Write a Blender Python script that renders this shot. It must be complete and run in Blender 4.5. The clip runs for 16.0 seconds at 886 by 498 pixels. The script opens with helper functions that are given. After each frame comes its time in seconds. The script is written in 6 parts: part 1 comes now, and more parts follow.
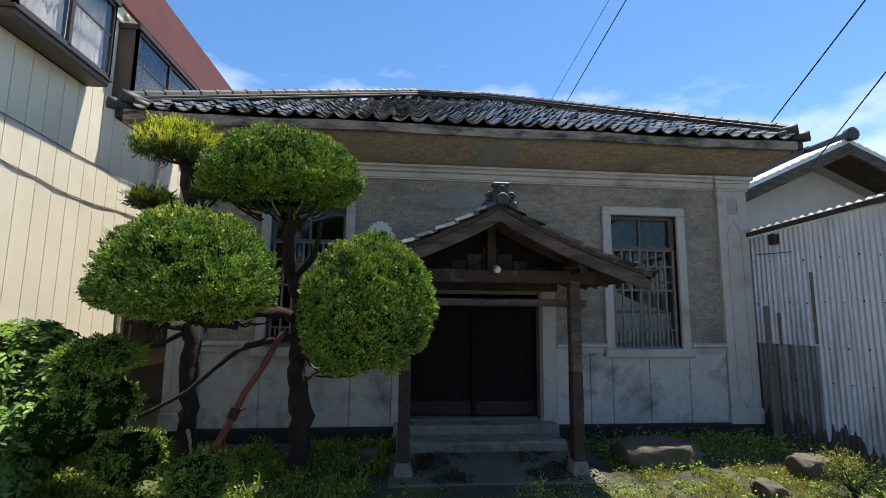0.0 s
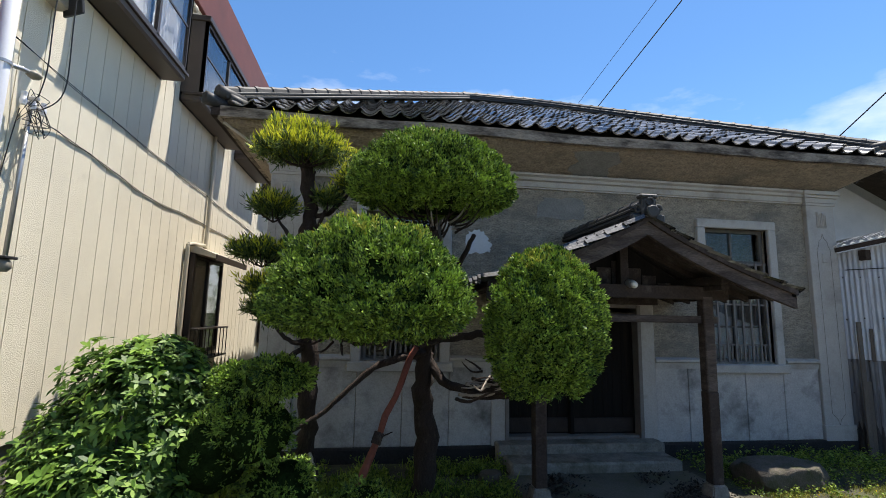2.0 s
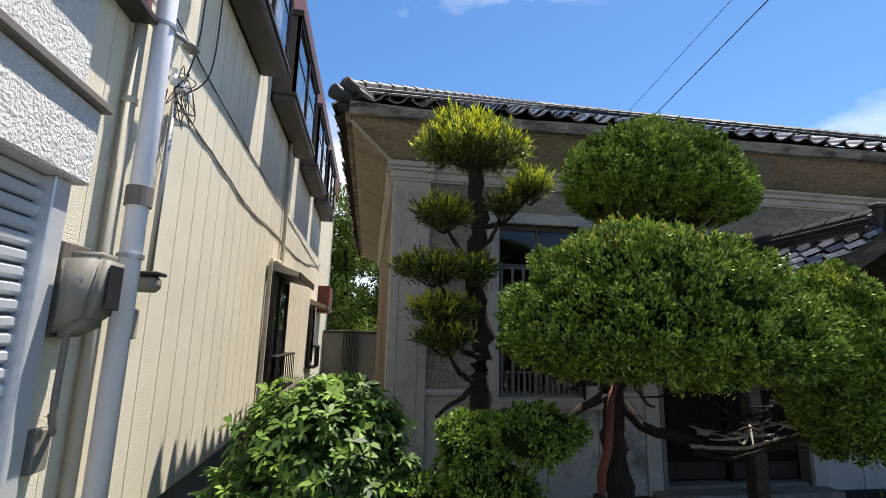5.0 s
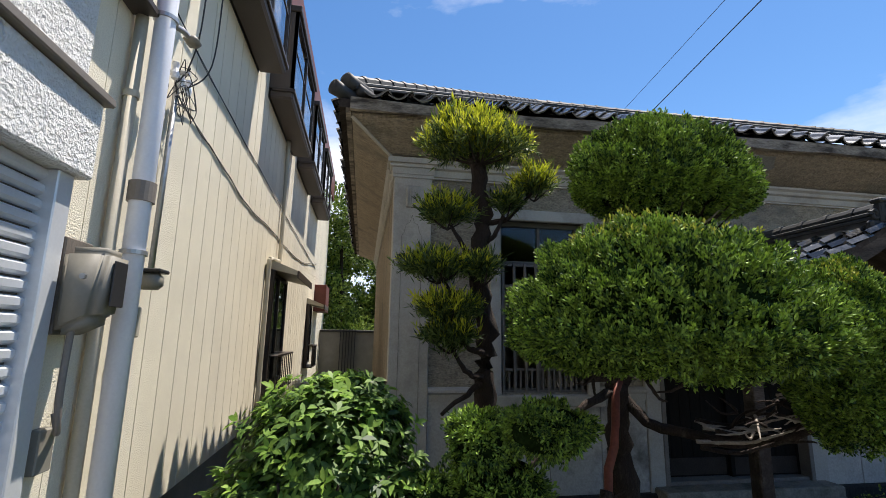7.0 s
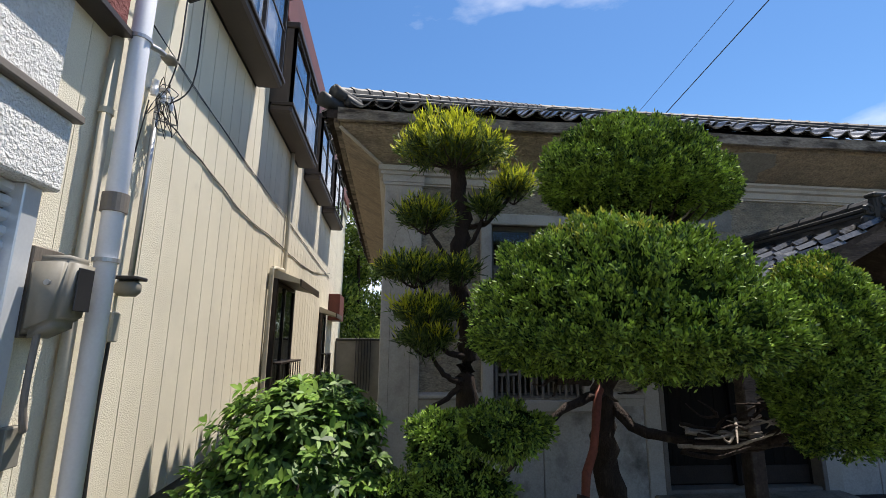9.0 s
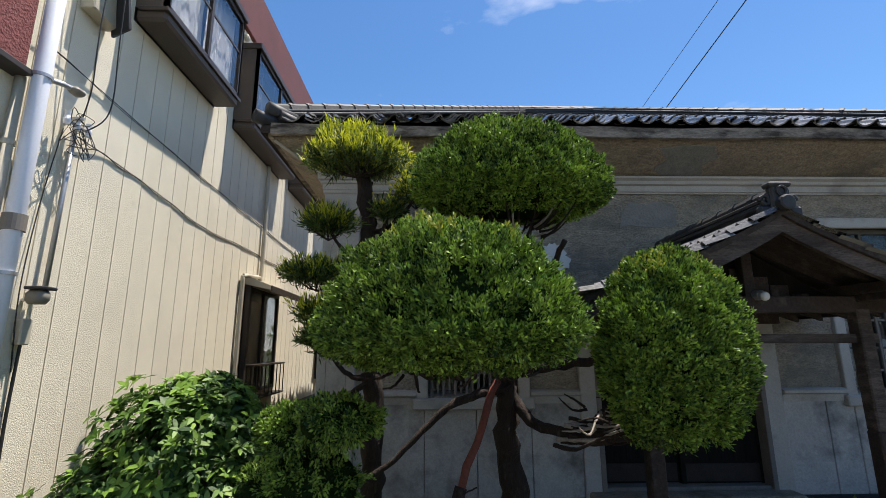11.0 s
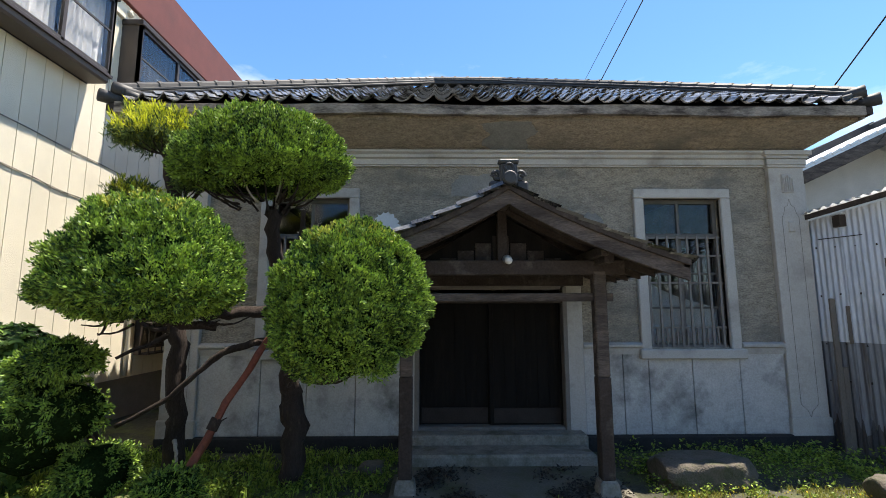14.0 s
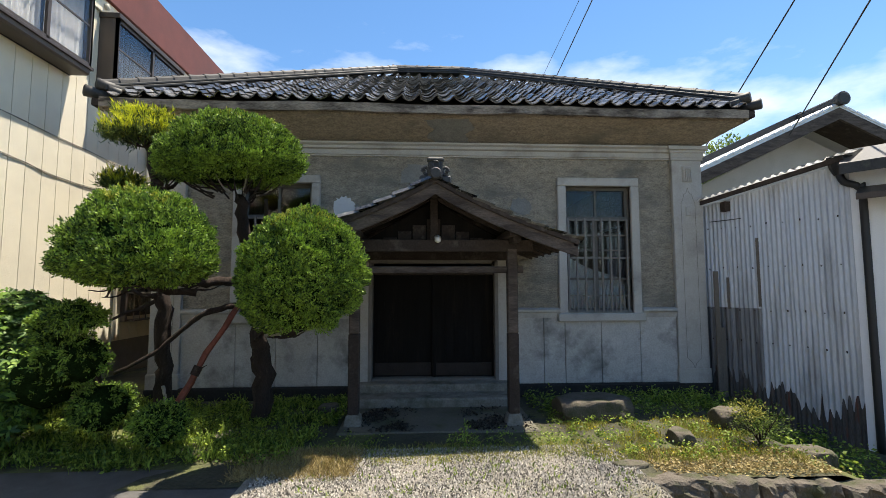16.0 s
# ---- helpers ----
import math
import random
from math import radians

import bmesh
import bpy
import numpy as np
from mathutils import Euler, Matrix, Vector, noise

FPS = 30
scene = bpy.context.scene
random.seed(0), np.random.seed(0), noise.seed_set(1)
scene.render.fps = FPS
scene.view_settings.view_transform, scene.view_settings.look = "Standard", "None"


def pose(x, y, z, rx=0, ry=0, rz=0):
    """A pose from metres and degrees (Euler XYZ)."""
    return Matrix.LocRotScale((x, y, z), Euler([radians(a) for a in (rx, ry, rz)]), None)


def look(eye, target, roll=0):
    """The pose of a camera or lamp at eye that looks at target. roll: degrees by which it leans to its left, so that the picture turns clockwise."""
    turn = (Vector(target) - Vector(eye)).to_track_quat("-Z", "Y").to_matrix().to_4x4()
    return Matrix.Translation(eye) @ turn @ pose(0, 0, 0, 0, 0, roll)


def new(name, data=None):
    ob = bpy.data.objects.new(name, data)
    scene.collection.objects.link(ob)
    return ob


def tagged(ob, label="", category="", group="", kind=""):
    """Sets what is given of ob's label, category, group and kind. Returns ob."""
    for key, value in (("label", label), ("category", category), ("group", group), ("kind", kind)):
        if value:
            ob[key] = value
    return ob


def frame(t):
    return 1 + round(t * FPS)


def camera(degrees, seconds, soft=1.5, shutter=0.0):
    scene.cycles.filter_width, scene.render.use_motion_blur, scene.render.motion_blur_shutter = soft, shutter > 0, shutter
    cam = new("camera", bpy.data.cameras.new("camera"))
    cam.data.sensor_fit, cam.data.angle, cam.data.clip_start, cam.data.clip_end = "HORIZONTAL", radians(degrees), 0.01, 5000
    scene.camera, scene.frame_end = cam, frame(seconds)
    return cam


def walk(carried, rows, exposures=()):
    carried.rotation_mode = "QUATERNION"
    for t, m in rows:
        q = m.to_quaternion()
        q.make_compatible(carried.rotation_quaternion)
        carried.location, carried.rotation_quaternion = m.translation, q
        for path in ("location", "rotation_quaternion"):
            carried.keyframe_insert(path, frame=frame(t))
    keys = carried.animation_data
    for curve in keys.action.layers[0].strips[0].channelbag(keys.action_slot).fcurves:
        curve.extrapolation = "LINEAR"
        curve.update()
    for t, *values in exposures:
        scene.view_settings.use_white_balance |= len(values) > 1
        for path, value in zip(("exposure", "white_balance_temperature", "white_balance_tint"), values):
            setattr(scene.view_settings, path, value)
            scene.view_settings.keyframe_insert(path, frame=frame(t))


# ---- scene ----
cam = camera(87.3, 16.0, soft=0.7)
PATH = [
    (0, (0.025, 0.114, 1.716), (0.208, 2.088, 1.982), 0.6),
    (0.5, (-0.331, 0.225, 1.777), (-0.104, 2.198, 2.016), 0.9),
    (1, (-0.799, 0.291, 1.788), (-0.548, 2.259, 2.036), 1.0),
    (1.5, (-1.241, 0.392, 1.798), (-0.983, 2.358, 2.062), 1.1),
    (2, (-1.688, 0.574, 1.818), (-1.418, 2.536, 2.101), 1.2),
    (2.5, (-2.091, 0.726, 1.835), (-1.802, 2.683, 2.125), 1.2),
    (3, (-2.414, 0.973, 1.831), (-2.106, 2.928, 2.121), 1.2),
    (3.5, (-2.753, 1.163, 1.828), (-2.44, 3.115, 2.134), 1.3),
    (4, (-3.031, 1.356, 1.835), (-2.719, 3.305, 2.156), 1.4),
    (4.5, (-3.242, 1.546, 1.848), (-2.934, 3.492, 2.192), 1.4),
    (5, (-3.426, 1.654, 1.868), (-3.129, 3.597, 2.236), 1.3),
    (7.5, (-3.507, 1.701, 1.845), (-3.182, 3.64, 2.21), 0.9),
    (8, (-3.461, 1.688, 1.847), (-3.153, 3.629, 2.22), 0.7),
    (8.2, (-3.393, 1.672, 1.843), (-3.104, 3.615, 2.22), 0.8),
    (10.3, (-2.429, 1.44, 1.764), (-2.324, 3.39, 2.197), -0.5),
    (10.5, (-2.281, 1.397, 1.782), (-2.194, 3.349, 2.209), -0.4),
    (11, (-1.856, 1.337, 1.766), (-1.803, 3.293, 2.181), -0.3),
    (11.5, (-1.416, 1.245, 1.736), (-1.39, 3.204, 2.137), -0.4),
    (12, (-0.986, 1.151, 1.739), (-0.983, 3.115, 2.119), -0.3),
    (12.5, (-0.558, 1.049, 1.735), (-0.562, 3.016, 2.097), -0.3),
    (13, (-0.168, 0.915, 1.714), (-0.183, 2.885, 2.057), -0.4),
    (13.5, (0.146, 0.891, 1.688), (0.136, 2.866, 2.006), -0.3),
    (14, (0.424, 0.718, 1.676), (0.452, 2.7, 1.946), -0.1),
    (14.5, (0.58, 0.469, 1.669), (0.641, 2.454, 1.91), -0.1),
    (15, (0.67, 0.174, 1.675), (0.749, 2.161, 1.89), -0.0),
    (15.5, (0.8, -0.116, 1.646), (0.89, 1.874, 1.826), 0.1),
    (16, (0.916, -0.369, 1.62), (1.023, 1.621, 1.779), -0.1),
]
walk(cam, [(t, look(eye, target, roll)) for t, eye, target, roll in PATH],
     [(0, 0.96, 6700, 11), (3, 0.88, 6600, 11), (5, 0.84, 6650, 12), (8, 0.75, 6650, 12), (10.5, 0.74, 6600, 12), (12, 0.90, 6650, 11),
      (13, 1.14, 6750, 10), (14, 1.36, 6900, 11), (15, 1.32, 7200, 10), (16, 1.12, 7150, 10)])

# ---- world, sun, exposure ----
SUN_DIR = Vector((0.29, 0.17, 1.0)).normalized()
world = bpy.data.worlds.new("sky")
scene.world = world
world.use_nodes = True
wn = world.node_tree.nodes
wl = world.node_tree.links
sky = wn.new("ShaderNodeTexSky")
sky.sky_type = "NISHITA"
sky.sun_disc = False
sky.sun_elevation = math.asin(SUN_DIR.z)
sky.sun_rotation = math.atan2(SUN_DIR.x, SUN_DIR.y)
sky.air_density = 1.0
sky.dust_density = 0.15
sky.ozone_density = 3.0
hue = wn.new("ShaderNodeHueSaturation")
hue.inputs["Saturation"].default_value = 1.2
wl.new(sky.outputs[0], hue.inputs["Color"])
# thin fair-weather clouds
tc = wn.new("ShaderNodeTexCoord")
cmap = wn.new("ShaderNodeMapping")
cmap.inputs["Scale"].default_value = (1.0, 1.0, 2.6)
cn = wn.new("ShaderNodeTexNoise")
cn.inputs["Scale"].default_value = 2.3
cn.inputs["Detail"].default_value = 9
cn.inputs["Roughness"].default_value = 0.55
cr = wn.new("ShaderNodeMapRange")
cr.inputs[1].default_value, cr.inputs[2].default_value = 0.56, 0.80
cr.inputs[4].default_value = 0.75
cmix = wn.new("ShaderNodeMix")
cmix.data_type = "RGBA"
wl.new(tc.outputs["Generated"], cmap.inputs["Vector"])
wl.new(cmap.outputs[0], cn.inputs["Vector"])
sep = wn.new("ShaderNodeSeparateXYZ")
wl.new(tc.outputs["Generated"], sep.inputs[0])
bank = wn.new("ShaderNodeMapRange")
bank.inputs[1].default_value, bank.inputs[2].default_value = 0.46, 0.30
bank.inputs[3].default_value, bank.inputs[4].default_value = 0.0, 0.30
wl.new(sep.outputs["Z"], bank.inputs[0])
low_cloud = wn.new("ShaderNodeMath")
low_cloud.operation = "ADD"
wl.new(cn.outputs["Fac"], low_cloud.inputs[0])
ahead = wn.new("ShaderNodeMapRange")
ahead.inputs[1].default_value, ahead.inputs[2].default_value = 0.1, 0.4
wl.new(sep.outputs["Y"], ahead.inputs[0])
bank_side = wn.new("ShaderNodeMath")
bank_side.operation = "MULTIPLY"
wl.new(bank.outputs[0], bank_side.inputs[0])
wl.new(ahead.outputs[0], bank_side.inputs[1])
wl.new(bank_side.outputs[0], low_cloud.inputs[1])
wl.new(low_cloud.outputs[0], cr.inputs[0])
wl.new(cr.outputs[0], cmix.inputs[0])
wl.new(hue.outputs[0], cmix.inputs[6])
cmix.inputs[7].default_value = (7.5, 7.7, 8.0, 1)
wl.new(cmix.outputs[2], wn["Background"].inputs[0])
wn["Background"].inputs[1].default_value = 0.108
sun = new("sun", bpy.data.lights.new("sun", "SUN"))
sun.data.energy = 5.0
sun.data.angle = radians(0.53)
sun.data.color = (1.0, 0.95, 0.87)
sun.matrix_world = look(SUN_DIR * 60, (0, 0, 0))


# ---- materials ----
def material(name, base, rough=0.8, metal=0.0, spread=0.25, scale=6.0, grain=60.0, bump=0.2, dist=0.004,
             stain_or_glint=None, stain_scale=1.2, stain_lo=0.5, stain_hi=0.7, island=0.0, objrand=0.0, stretch=(1, 1, 1), spec=0.4):
    m = bpy.data.materials.new(name)
    m.use_nodes = True
    n, l = m.node_tree.nodes, m.node_tree.links
    bsdf = n["Principled BSDF"]
    bsdf.inputs["Roughness"].default_value = rough
    bsdf.inputs["Metallic"].default_value = metal
    bsdf.inputs["Specular IOR Level"].default_value = spec
    co = n.new("ShaderNodeTexCoord")
    mp = n.new("ShaderNodeMapping")
    mp.inputs["Scale"].default_value = stretch
    geo = n.new("ShaderNodeNewGeometry")
    l.new(geo.outputs["Position"], mp.inputs["Vector"])
    big = n.new("ShaderNodeTexNoise")
    big.inputs["Scale"].default_value = scale
    big.inputs["Detail"].default_value = 6
    big.inputs["Roughness"].default_value = 0.6
    fine = n.new("ShaderNodeTexNoise")
    fine.inputs["Scale"].default_value = grain
    fine.inputs["Detail"].default_value = 4
    l.new(mp.outputs[0], big.inputs["Vector"])
    l.new(mp.outputs[0], fine.inputs["Vector"])
    add = n.new("ShaderNodeMath")
    add.operation = "ADD"
    l.new(big.outputs["Fac"], add.inputs[0])
    l.new(fine.outputs["Fac"], add.inputs[1])
    fac = add.outputs[0]
    if island or objrand:
        rnd = geo.outputs["Random Per Island"] if island else n.new("ShaderNodeObjectInfo").outputs["Random"]
        mul = n.new("ShaderNodeMath")
        mul.operation = "MULTIPLY_ADD"
        mul.inputs[1].default_value = 2 * (island or objrand)
        mul.inputs[2].default_value = -(island or objrand)
        l.new(rnd, mul.inputs[0])
        add2 = n.new("ShaderNodeMath")
        add2.operation = "ADD"
        l.new(fac, add2.inputs[0])
        l.new(mul.outputs[0], add2.inputs[1])
        fac = add2.outputs[0]
    ramp = n.new("ShaderNodeValToRGB")
    e = ramp.color_ramp.elements
    e[0].position, e[1].position = 0.30, 0.70
    half = n.new("ShaderNodeMath")
    half.operation = "MULTIPLY"
    half.inputs[1].default_value = 0.5
    l.new(fac, half.inputs[0])
    l.new(half.outputs[0], ramp.inputs[0])
    if isinstance(base[0], tuple):
        e[0].color, e[1].color = (*base[0], 1), (*base[1], 1)
    else:
        e[0].color = (*[c * (1 - spread) for c in base], 1)
        e[1].color = (*[min(1, c * (1 + spread)) for c in base], 1)
    col = ramp.outputs[0]
    if stain_or_glint:
        sn = n.new("ShaderNodeTexNoise")
        sn.inputs["Scale"].default_value = stain_scale
        sn.inputs["Detail"].default_value = 8
        sn.inputs["Roughness"].default_value = 0.65
        l.new(mp.outputs[0], sn.inputs["Vector"])
        sr = n.new("ShaderNodeMapRange")
        sr.inputs[1].default_value, sr.inputs[2].default_value = stain_lo, stain_hi
        l.new(sn.outputs["Fac"], sr.inputs[0])
        mix = n.new("ShaderNodeMix")
        mix.data_type = "RGBA"
        l.new(sr.outputs[0], mix.inputs[0])
        l.new(col, mix.inputs[6])
        mix.inputs[7].default_value = (*stain_or_glint, 1)
        col = mix.outputs[2]
    l.new(col, bsdf.inputs["Base Color"])
    if bump:
        bp = n.new("ShaderNodeBump")
        bp.inputs["Strength"].default_value = bump
        bp.inputs["Distance"].default_value = dist
        l.new(add.outputs[0], bp.inputs["Height"])
        l.new(bp.outputs[0], bsdf.inputs["Normal"])
    return m


def leaf_material(name, dark, light, trans=0.25, rough=0.55, spec=0.3, island=0.55, grain=25):
    m = material(name, (dark, light), rough, scale=3.0, grain=grain, bump=0.0, island=island, spec=spec)
    n, l = m.node_tree.nodes, m.node_tree.links
    bsdf = n["Principled BSDF"]
    tr = n.new("ShaderNodeBsdfTranslucent")
    l.new(bsdf.inputs["Base Color"].links[0].from_socket, tr.inputs["Color"])
    mix = n.new("ShaderNodeMixShader")
    mix.inputs[0].default_value = trans
    l.new(bsdf.outputs[0], mix.inputs[1])
    l.new(tr.outputs[0], mix.inputs[2])
    l.new(mix.outputs[0], n["Material Output"].inputs["Surface"])
    return m


M = {}
M["stucco"] = material("rough_stucco", (0.29, 0.255, 0.20), 0.95, spread=0.5, scale=8, grain=32, bump=0.9, dist=0.03,
                       stain_or_glint=(0.14, 0.135, 0.12), stain_scale=1.3, stain_lo=0.48, stain_hi=0.72, stretch=(1, 1, 2.2))
M["dado"] = material("dado_plaster", (0.40, 0.385, 0.36), 0.85, spread=0.25, scale=3, grain=50, bump=0.2, dist=0.005,
                     stain_or_glint=(0.13, 0.125, 0.115), stain_scale=1.6, stain_lo=0.50, stain_hi=0.68)
M["trim"] = material("trim_plaster", (0.39, 0.37, 0.335), 0.8, spread=0.18, scale=4, grain=60, bump=0.12, dist=0.004,
                     stain_or_glint=(0.2, 0.185, 0.165), stain_scale=2.0, stain_lo=0.52, stain_hi=0.74)
M["soffit"] = material("soffit_plaster", (0.285, 0.232, 0.172), 0.95, spread=0.5, scale=10, grain=30, bump=0.8, dist=0.04,
                       stain_or_glint=(0.15, 0.135, 0.11), stain_scale=1.2, stain_lo=0.52, stain_hi=0.72, stretch=(1, 2, 1))
M["patch"] = material("bare_mortar", (0.2, 0.195, 0.18), 0.95, spread=0.3, scale=9, grain=40, bump=0.7, dist=0.012)
M["new_patch"] = material("pale_repair_plaster", (0.55, 0.56, 0.56), 0.9, spread=0.08, scale=9, grain=40, bump=0.2)
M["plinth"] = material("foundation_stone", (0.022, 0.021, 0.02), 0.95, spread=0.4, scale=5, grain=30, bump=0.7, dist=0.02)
M["stone"] = material("step_stone", (0.21, 0.195, 0.165), 0.95, spread=0.4, scale=6, grain=45, bump=0.7, dist=0.012,
                      stain_or_glint=(0.085, 0.085, 0.055), stain_scale=3.2, stain_lo=0.48, stain_hi=0.68)
M["rock"] = material("garden_rock", (0.10, 0.085, 0.068), 0.95, spread=0.35, scale=6, grain=50, bump=0.7, dist=0.02,
                     stain_or_glint=(0.05, 0.055, 0.025), stain_scale=5, stain_lo=0.46, stain_hi=0.66)
M["wood"] = material("weathered_timber", (0.036, 0.026, 0.021), 0.9, spread=0.55, scale=5, grain=45, bump=0.7, dist=0.008, stretch=(1, 1, 1),
                     stain_or_glint=(0.10, 0.082, 0.07), stain_scale=6, stain_lo=0.54, stain_hi=0.74)
M["eave_wood"] = material("eave_board", (0.24, 0.205, 0.165), 0.9, spread=0.55, scale=6, grain=50, bump=0.6, dist=0.01, stretch=(0.5, 1, 1.5),
                          stain_or_glint=(0.045, 0.034, 0.026), stain_scale=4.5, stain_lo=0.44, stain_hi=0.62)
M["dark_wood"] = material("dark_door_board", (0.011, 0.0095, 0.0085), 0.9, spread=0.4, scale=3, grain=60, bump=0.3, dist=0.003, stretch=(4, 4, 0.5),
                          stain_or_glint=(0.03, 0.022, 0.017), stain_scale=2.0, stain_lo=0.55, stain_hi=0.85, spec=0.12)
M["door_foot"] = material("worn_door_foot", (0.03, 0.022, 0.018), 0.9, spread=0.45, scale=6, grain=60, bump=0.3, dist=0.003)
M["barge"] = material("porch_bargeboard", (0.085, 0.067, 0.056), 0.9, spread=0.7, scale=7, grain=45, bump=0.9, dist=0.01, stretch=(0.5, 1, 2.2),
                      stain_or_glint=(0.028, 0.02, 0.016), stain_scale=4.0, stain_lo=0.46, stain_hi=0.66)
M["lattice"] = material("grey_lattice_wood", (0.16, 0.145, 0.13), 0.85, spread=0.3, scale=6, grain=60, bump=0.3, dist=0.003)
M["frame"] = material("window_sash", (0.10, 0.095, 0.085), 0.7, spread=0.25, scale=6, grain=60, bump=0.1)
# the pale blotches on both tile clays paint white sun highlights
M["tile"] = material("roof_tile_clay", (0.07, 0.069, 0.068), 0.24, spread=0.8, scale=9, grain=40, bump=0.3, dist=0.005, objrand=0.7, spec=0.7,
                     stain_or_glint=(0.26, 0.255, 0.24), stain_scale=8, stain_lo=0.56, stain_hi=0.70)
M["tile_rest"] = material("roof_tile_clay_far", (0.07, 0.069, 0.068), 0.24, spread=0.8, scale=9, grain=40, bump=0.3, dist=0.005, island=0.7, spec=0.7,
                     stain_or_glint=(0.26, 0.255, 0.24), stain_scale=8, stain_lo=0.56, stain_hi=0.70)
M["ridge"] = material("ridge_tile_clay", (0.034, 0.034, 0.034), 0.6, spread=0.4, scale=8, grain=40, bump=0.25, dist=0.004,
                      stain_or_glint=(0.085, 0.085, 0.06), stain_scale=5, stain_lo=0.58, stain_hi=0.78)
M["siding"] = material("cream_siding", (0.72, 0.66, 0.52), 0.85, spread=0.12, scale=1.5, grain=95, bump=0.8, dist=0.008, objrand=0.12,
                       stain_or_glint=(0.5, 0.45, 0.35), stain_scale=1.5, stain_lo=0.6, stain_hi=0.85)
M["siding_base"] = material("concrete_footing", (0.2, 0.19, 0.17), 0.95, spread=0.25, scale=4, grain=60, bump=0.3)
M["render_white"] = material("white_spray_render", (0.74, 0.73, 0.70), 0.9, spread=0.08, scale=20, grain=55, bump=1.0, dist=0.03)
M["red"] = material("red_parapet_metal", (0.135, 0.036, 0.026), 0.6, spread=0.25, scale=3, grain=50, bump=0.15,
                    stain_or_glint=(0.09, 0.03, 0.024), stain_scale=1.2, stain_lo=0.5, stain_hi=0.75)
M["red_rough"] = material("red_spray_render", (0.2, 0.06, 0.055), 0.9, spread=0.25, scale=20, grain=55, bump=1.0, dist=0.02)
M["brown_metal"] = material("brown_aluminium", (0.065, 0.052, 0.045), 0.45, metal=0.3, spread=0.15, scale=3, grain=60, bump=0.03)
M["bay_panel"] = material("bay_side_panel", (0.09, 0.07, 0.058), 0.55, spread=0.15, scale=3, grain=60, bump=0.05)
M["curtain"] = material("grey_lace_curtain", (0.30, 0.285, 0.28), 0.95, spread=0.3, scale=6, grain=90, bump=0.2)
# near-black sheet colour that paints the unlit room behind dark panes
M["dim_room"] = material("dim_room_shade", (0.03, 0.032, 0.036), 0.95, spread=0.4, scale=5, grain=60, bump=0.2)
M["pipe_white"] = material("grey_plastic_pipe", (0.74, 0.75, 0.80), 0.5, spread=0.06, scale=3, grain=60, bump=0.02)
M["pipe_cream"] = material("cream_downpipe", (0.46, 0.42, 0.33), 0.6, spread=0.1, scale=3, grain=60, bump=0.03)
M["band"] = material("taupe_band", (0.19, 0.165, 0.14), 0.6, spread=0.1)
M["steel"] = material("galvanised_steel", (0.42, 0.42, 0.42), 0.4, metal=0.7, spread=0.15, scale=6, grain=60, bump=0.05)
M["shutter"] = material("shutter_slat_metal", (0.62, 0.64, 0.66), 0.35, metal=0.3, spread=0.06, scale=4, grain=60, bump=0.03)
M["grey_plastic"] = material("beige_grey_plastic", (0.21, 0.195, 0.16), 0.55, spread=0.08, scale=3, grain=60, bump=0.03)
M["black"] = material("black_plastic", (0.02, 0.02, 0.022), 0.5, spread=0.2, bump=0.0)
M["cable"] = material("cable_sheath", (0.025, 0.025, 0.025), 0.6, spread=0.2, bump=0.0)
M["corrugated"] = material("corrugated_zinc", (0.50, 0.53, 0.57), 0.55, metal=0.25, spread=0.16, scale=3, grain=30, bump=0.05,
                           stain_or_glint=(0.2, 0.2, 0.21), stain_scale=1.6, stain_lo=0.5, stain_hi=0.75, stretch=(2, 2, 0.35))
# dark streaked zinc: stains, plus shade of the far end in the base colour
M["corrugated_low"] = material("corrugated_zinc_stained_shaded", (0.20, 0.205, 0.215), 0.65, metal=0.2, spread=0.3, scale=3, grain=30, bump=0.08,
                               stain_or_glint=(0.06, 0.05, 0.045), stain_scale=2.2, stain_lo=0.48, stain_hi=0.64, stretch=(4, 4, 0.25))
M["rust"] = material("rusted_zinc_foot", (0.07, 0.065, 0.062), 0.9, spread=0.5, scale=5, grain=40, bump=0.3, dist=0.004,
                     stain_or_glint=(0.11, 0.045, 0.03), stain_scale=3.0, stain_lo=0.55, stain_hi=0.66, stretch=(4, 4, 0.5))
M["zinc_roof"] = material("bright_roof_sheet", (0.6, 0.61, 0.62), 0.35, metal=0.2, spread=0.12, scale=3, grain=30, bump=0.05)
M["white_wall"] = material("white_plaster", (0.72, 0.73, 0.75), 0.9, spread=0.05, scale=3, grain=60, bump=0.06)
# far house white, greyed so that its shaded side is in the base colour
M["far_plaster"] = material("white_plaster_shaded", (0.42, 0.42, 0.43), 0.9, spread=0.2, scale=1.5, grain=40, bump=0.1)
M["plank"] = material("old_fence_plank", (0.13, 0.11, 0.09), 0.9, spread=0.35, scale=4, grain=60, bump=0.5, dist=0.005, stretch=(2, 2, 0.4))
M["bark"] = material("juniper_bark", (0.034, 0.023, 0.018), 0.95, spread=0.55, scale=10, grain=60, bump=1.0, dist=0.02, stretch=(2, 2, 0.5),
                     stain_or_glint=(0.12, 0.095, 0.075), stain_scale=6, stain_lo=0.6, stain_hi=0.8)
M["dead_wood"] = material("bleached_dead_wood", (0.33, 0.29, 0.25), 0.9, spread=0.4, scale=9, grain=60, bump=0.6, dist=0.01)
M["prop"] = material("red_brown_prop_pole", (0.17, 0.048, 0.028), 0.7, spread=0.4, scale=7, grain=40, bump=0.3)
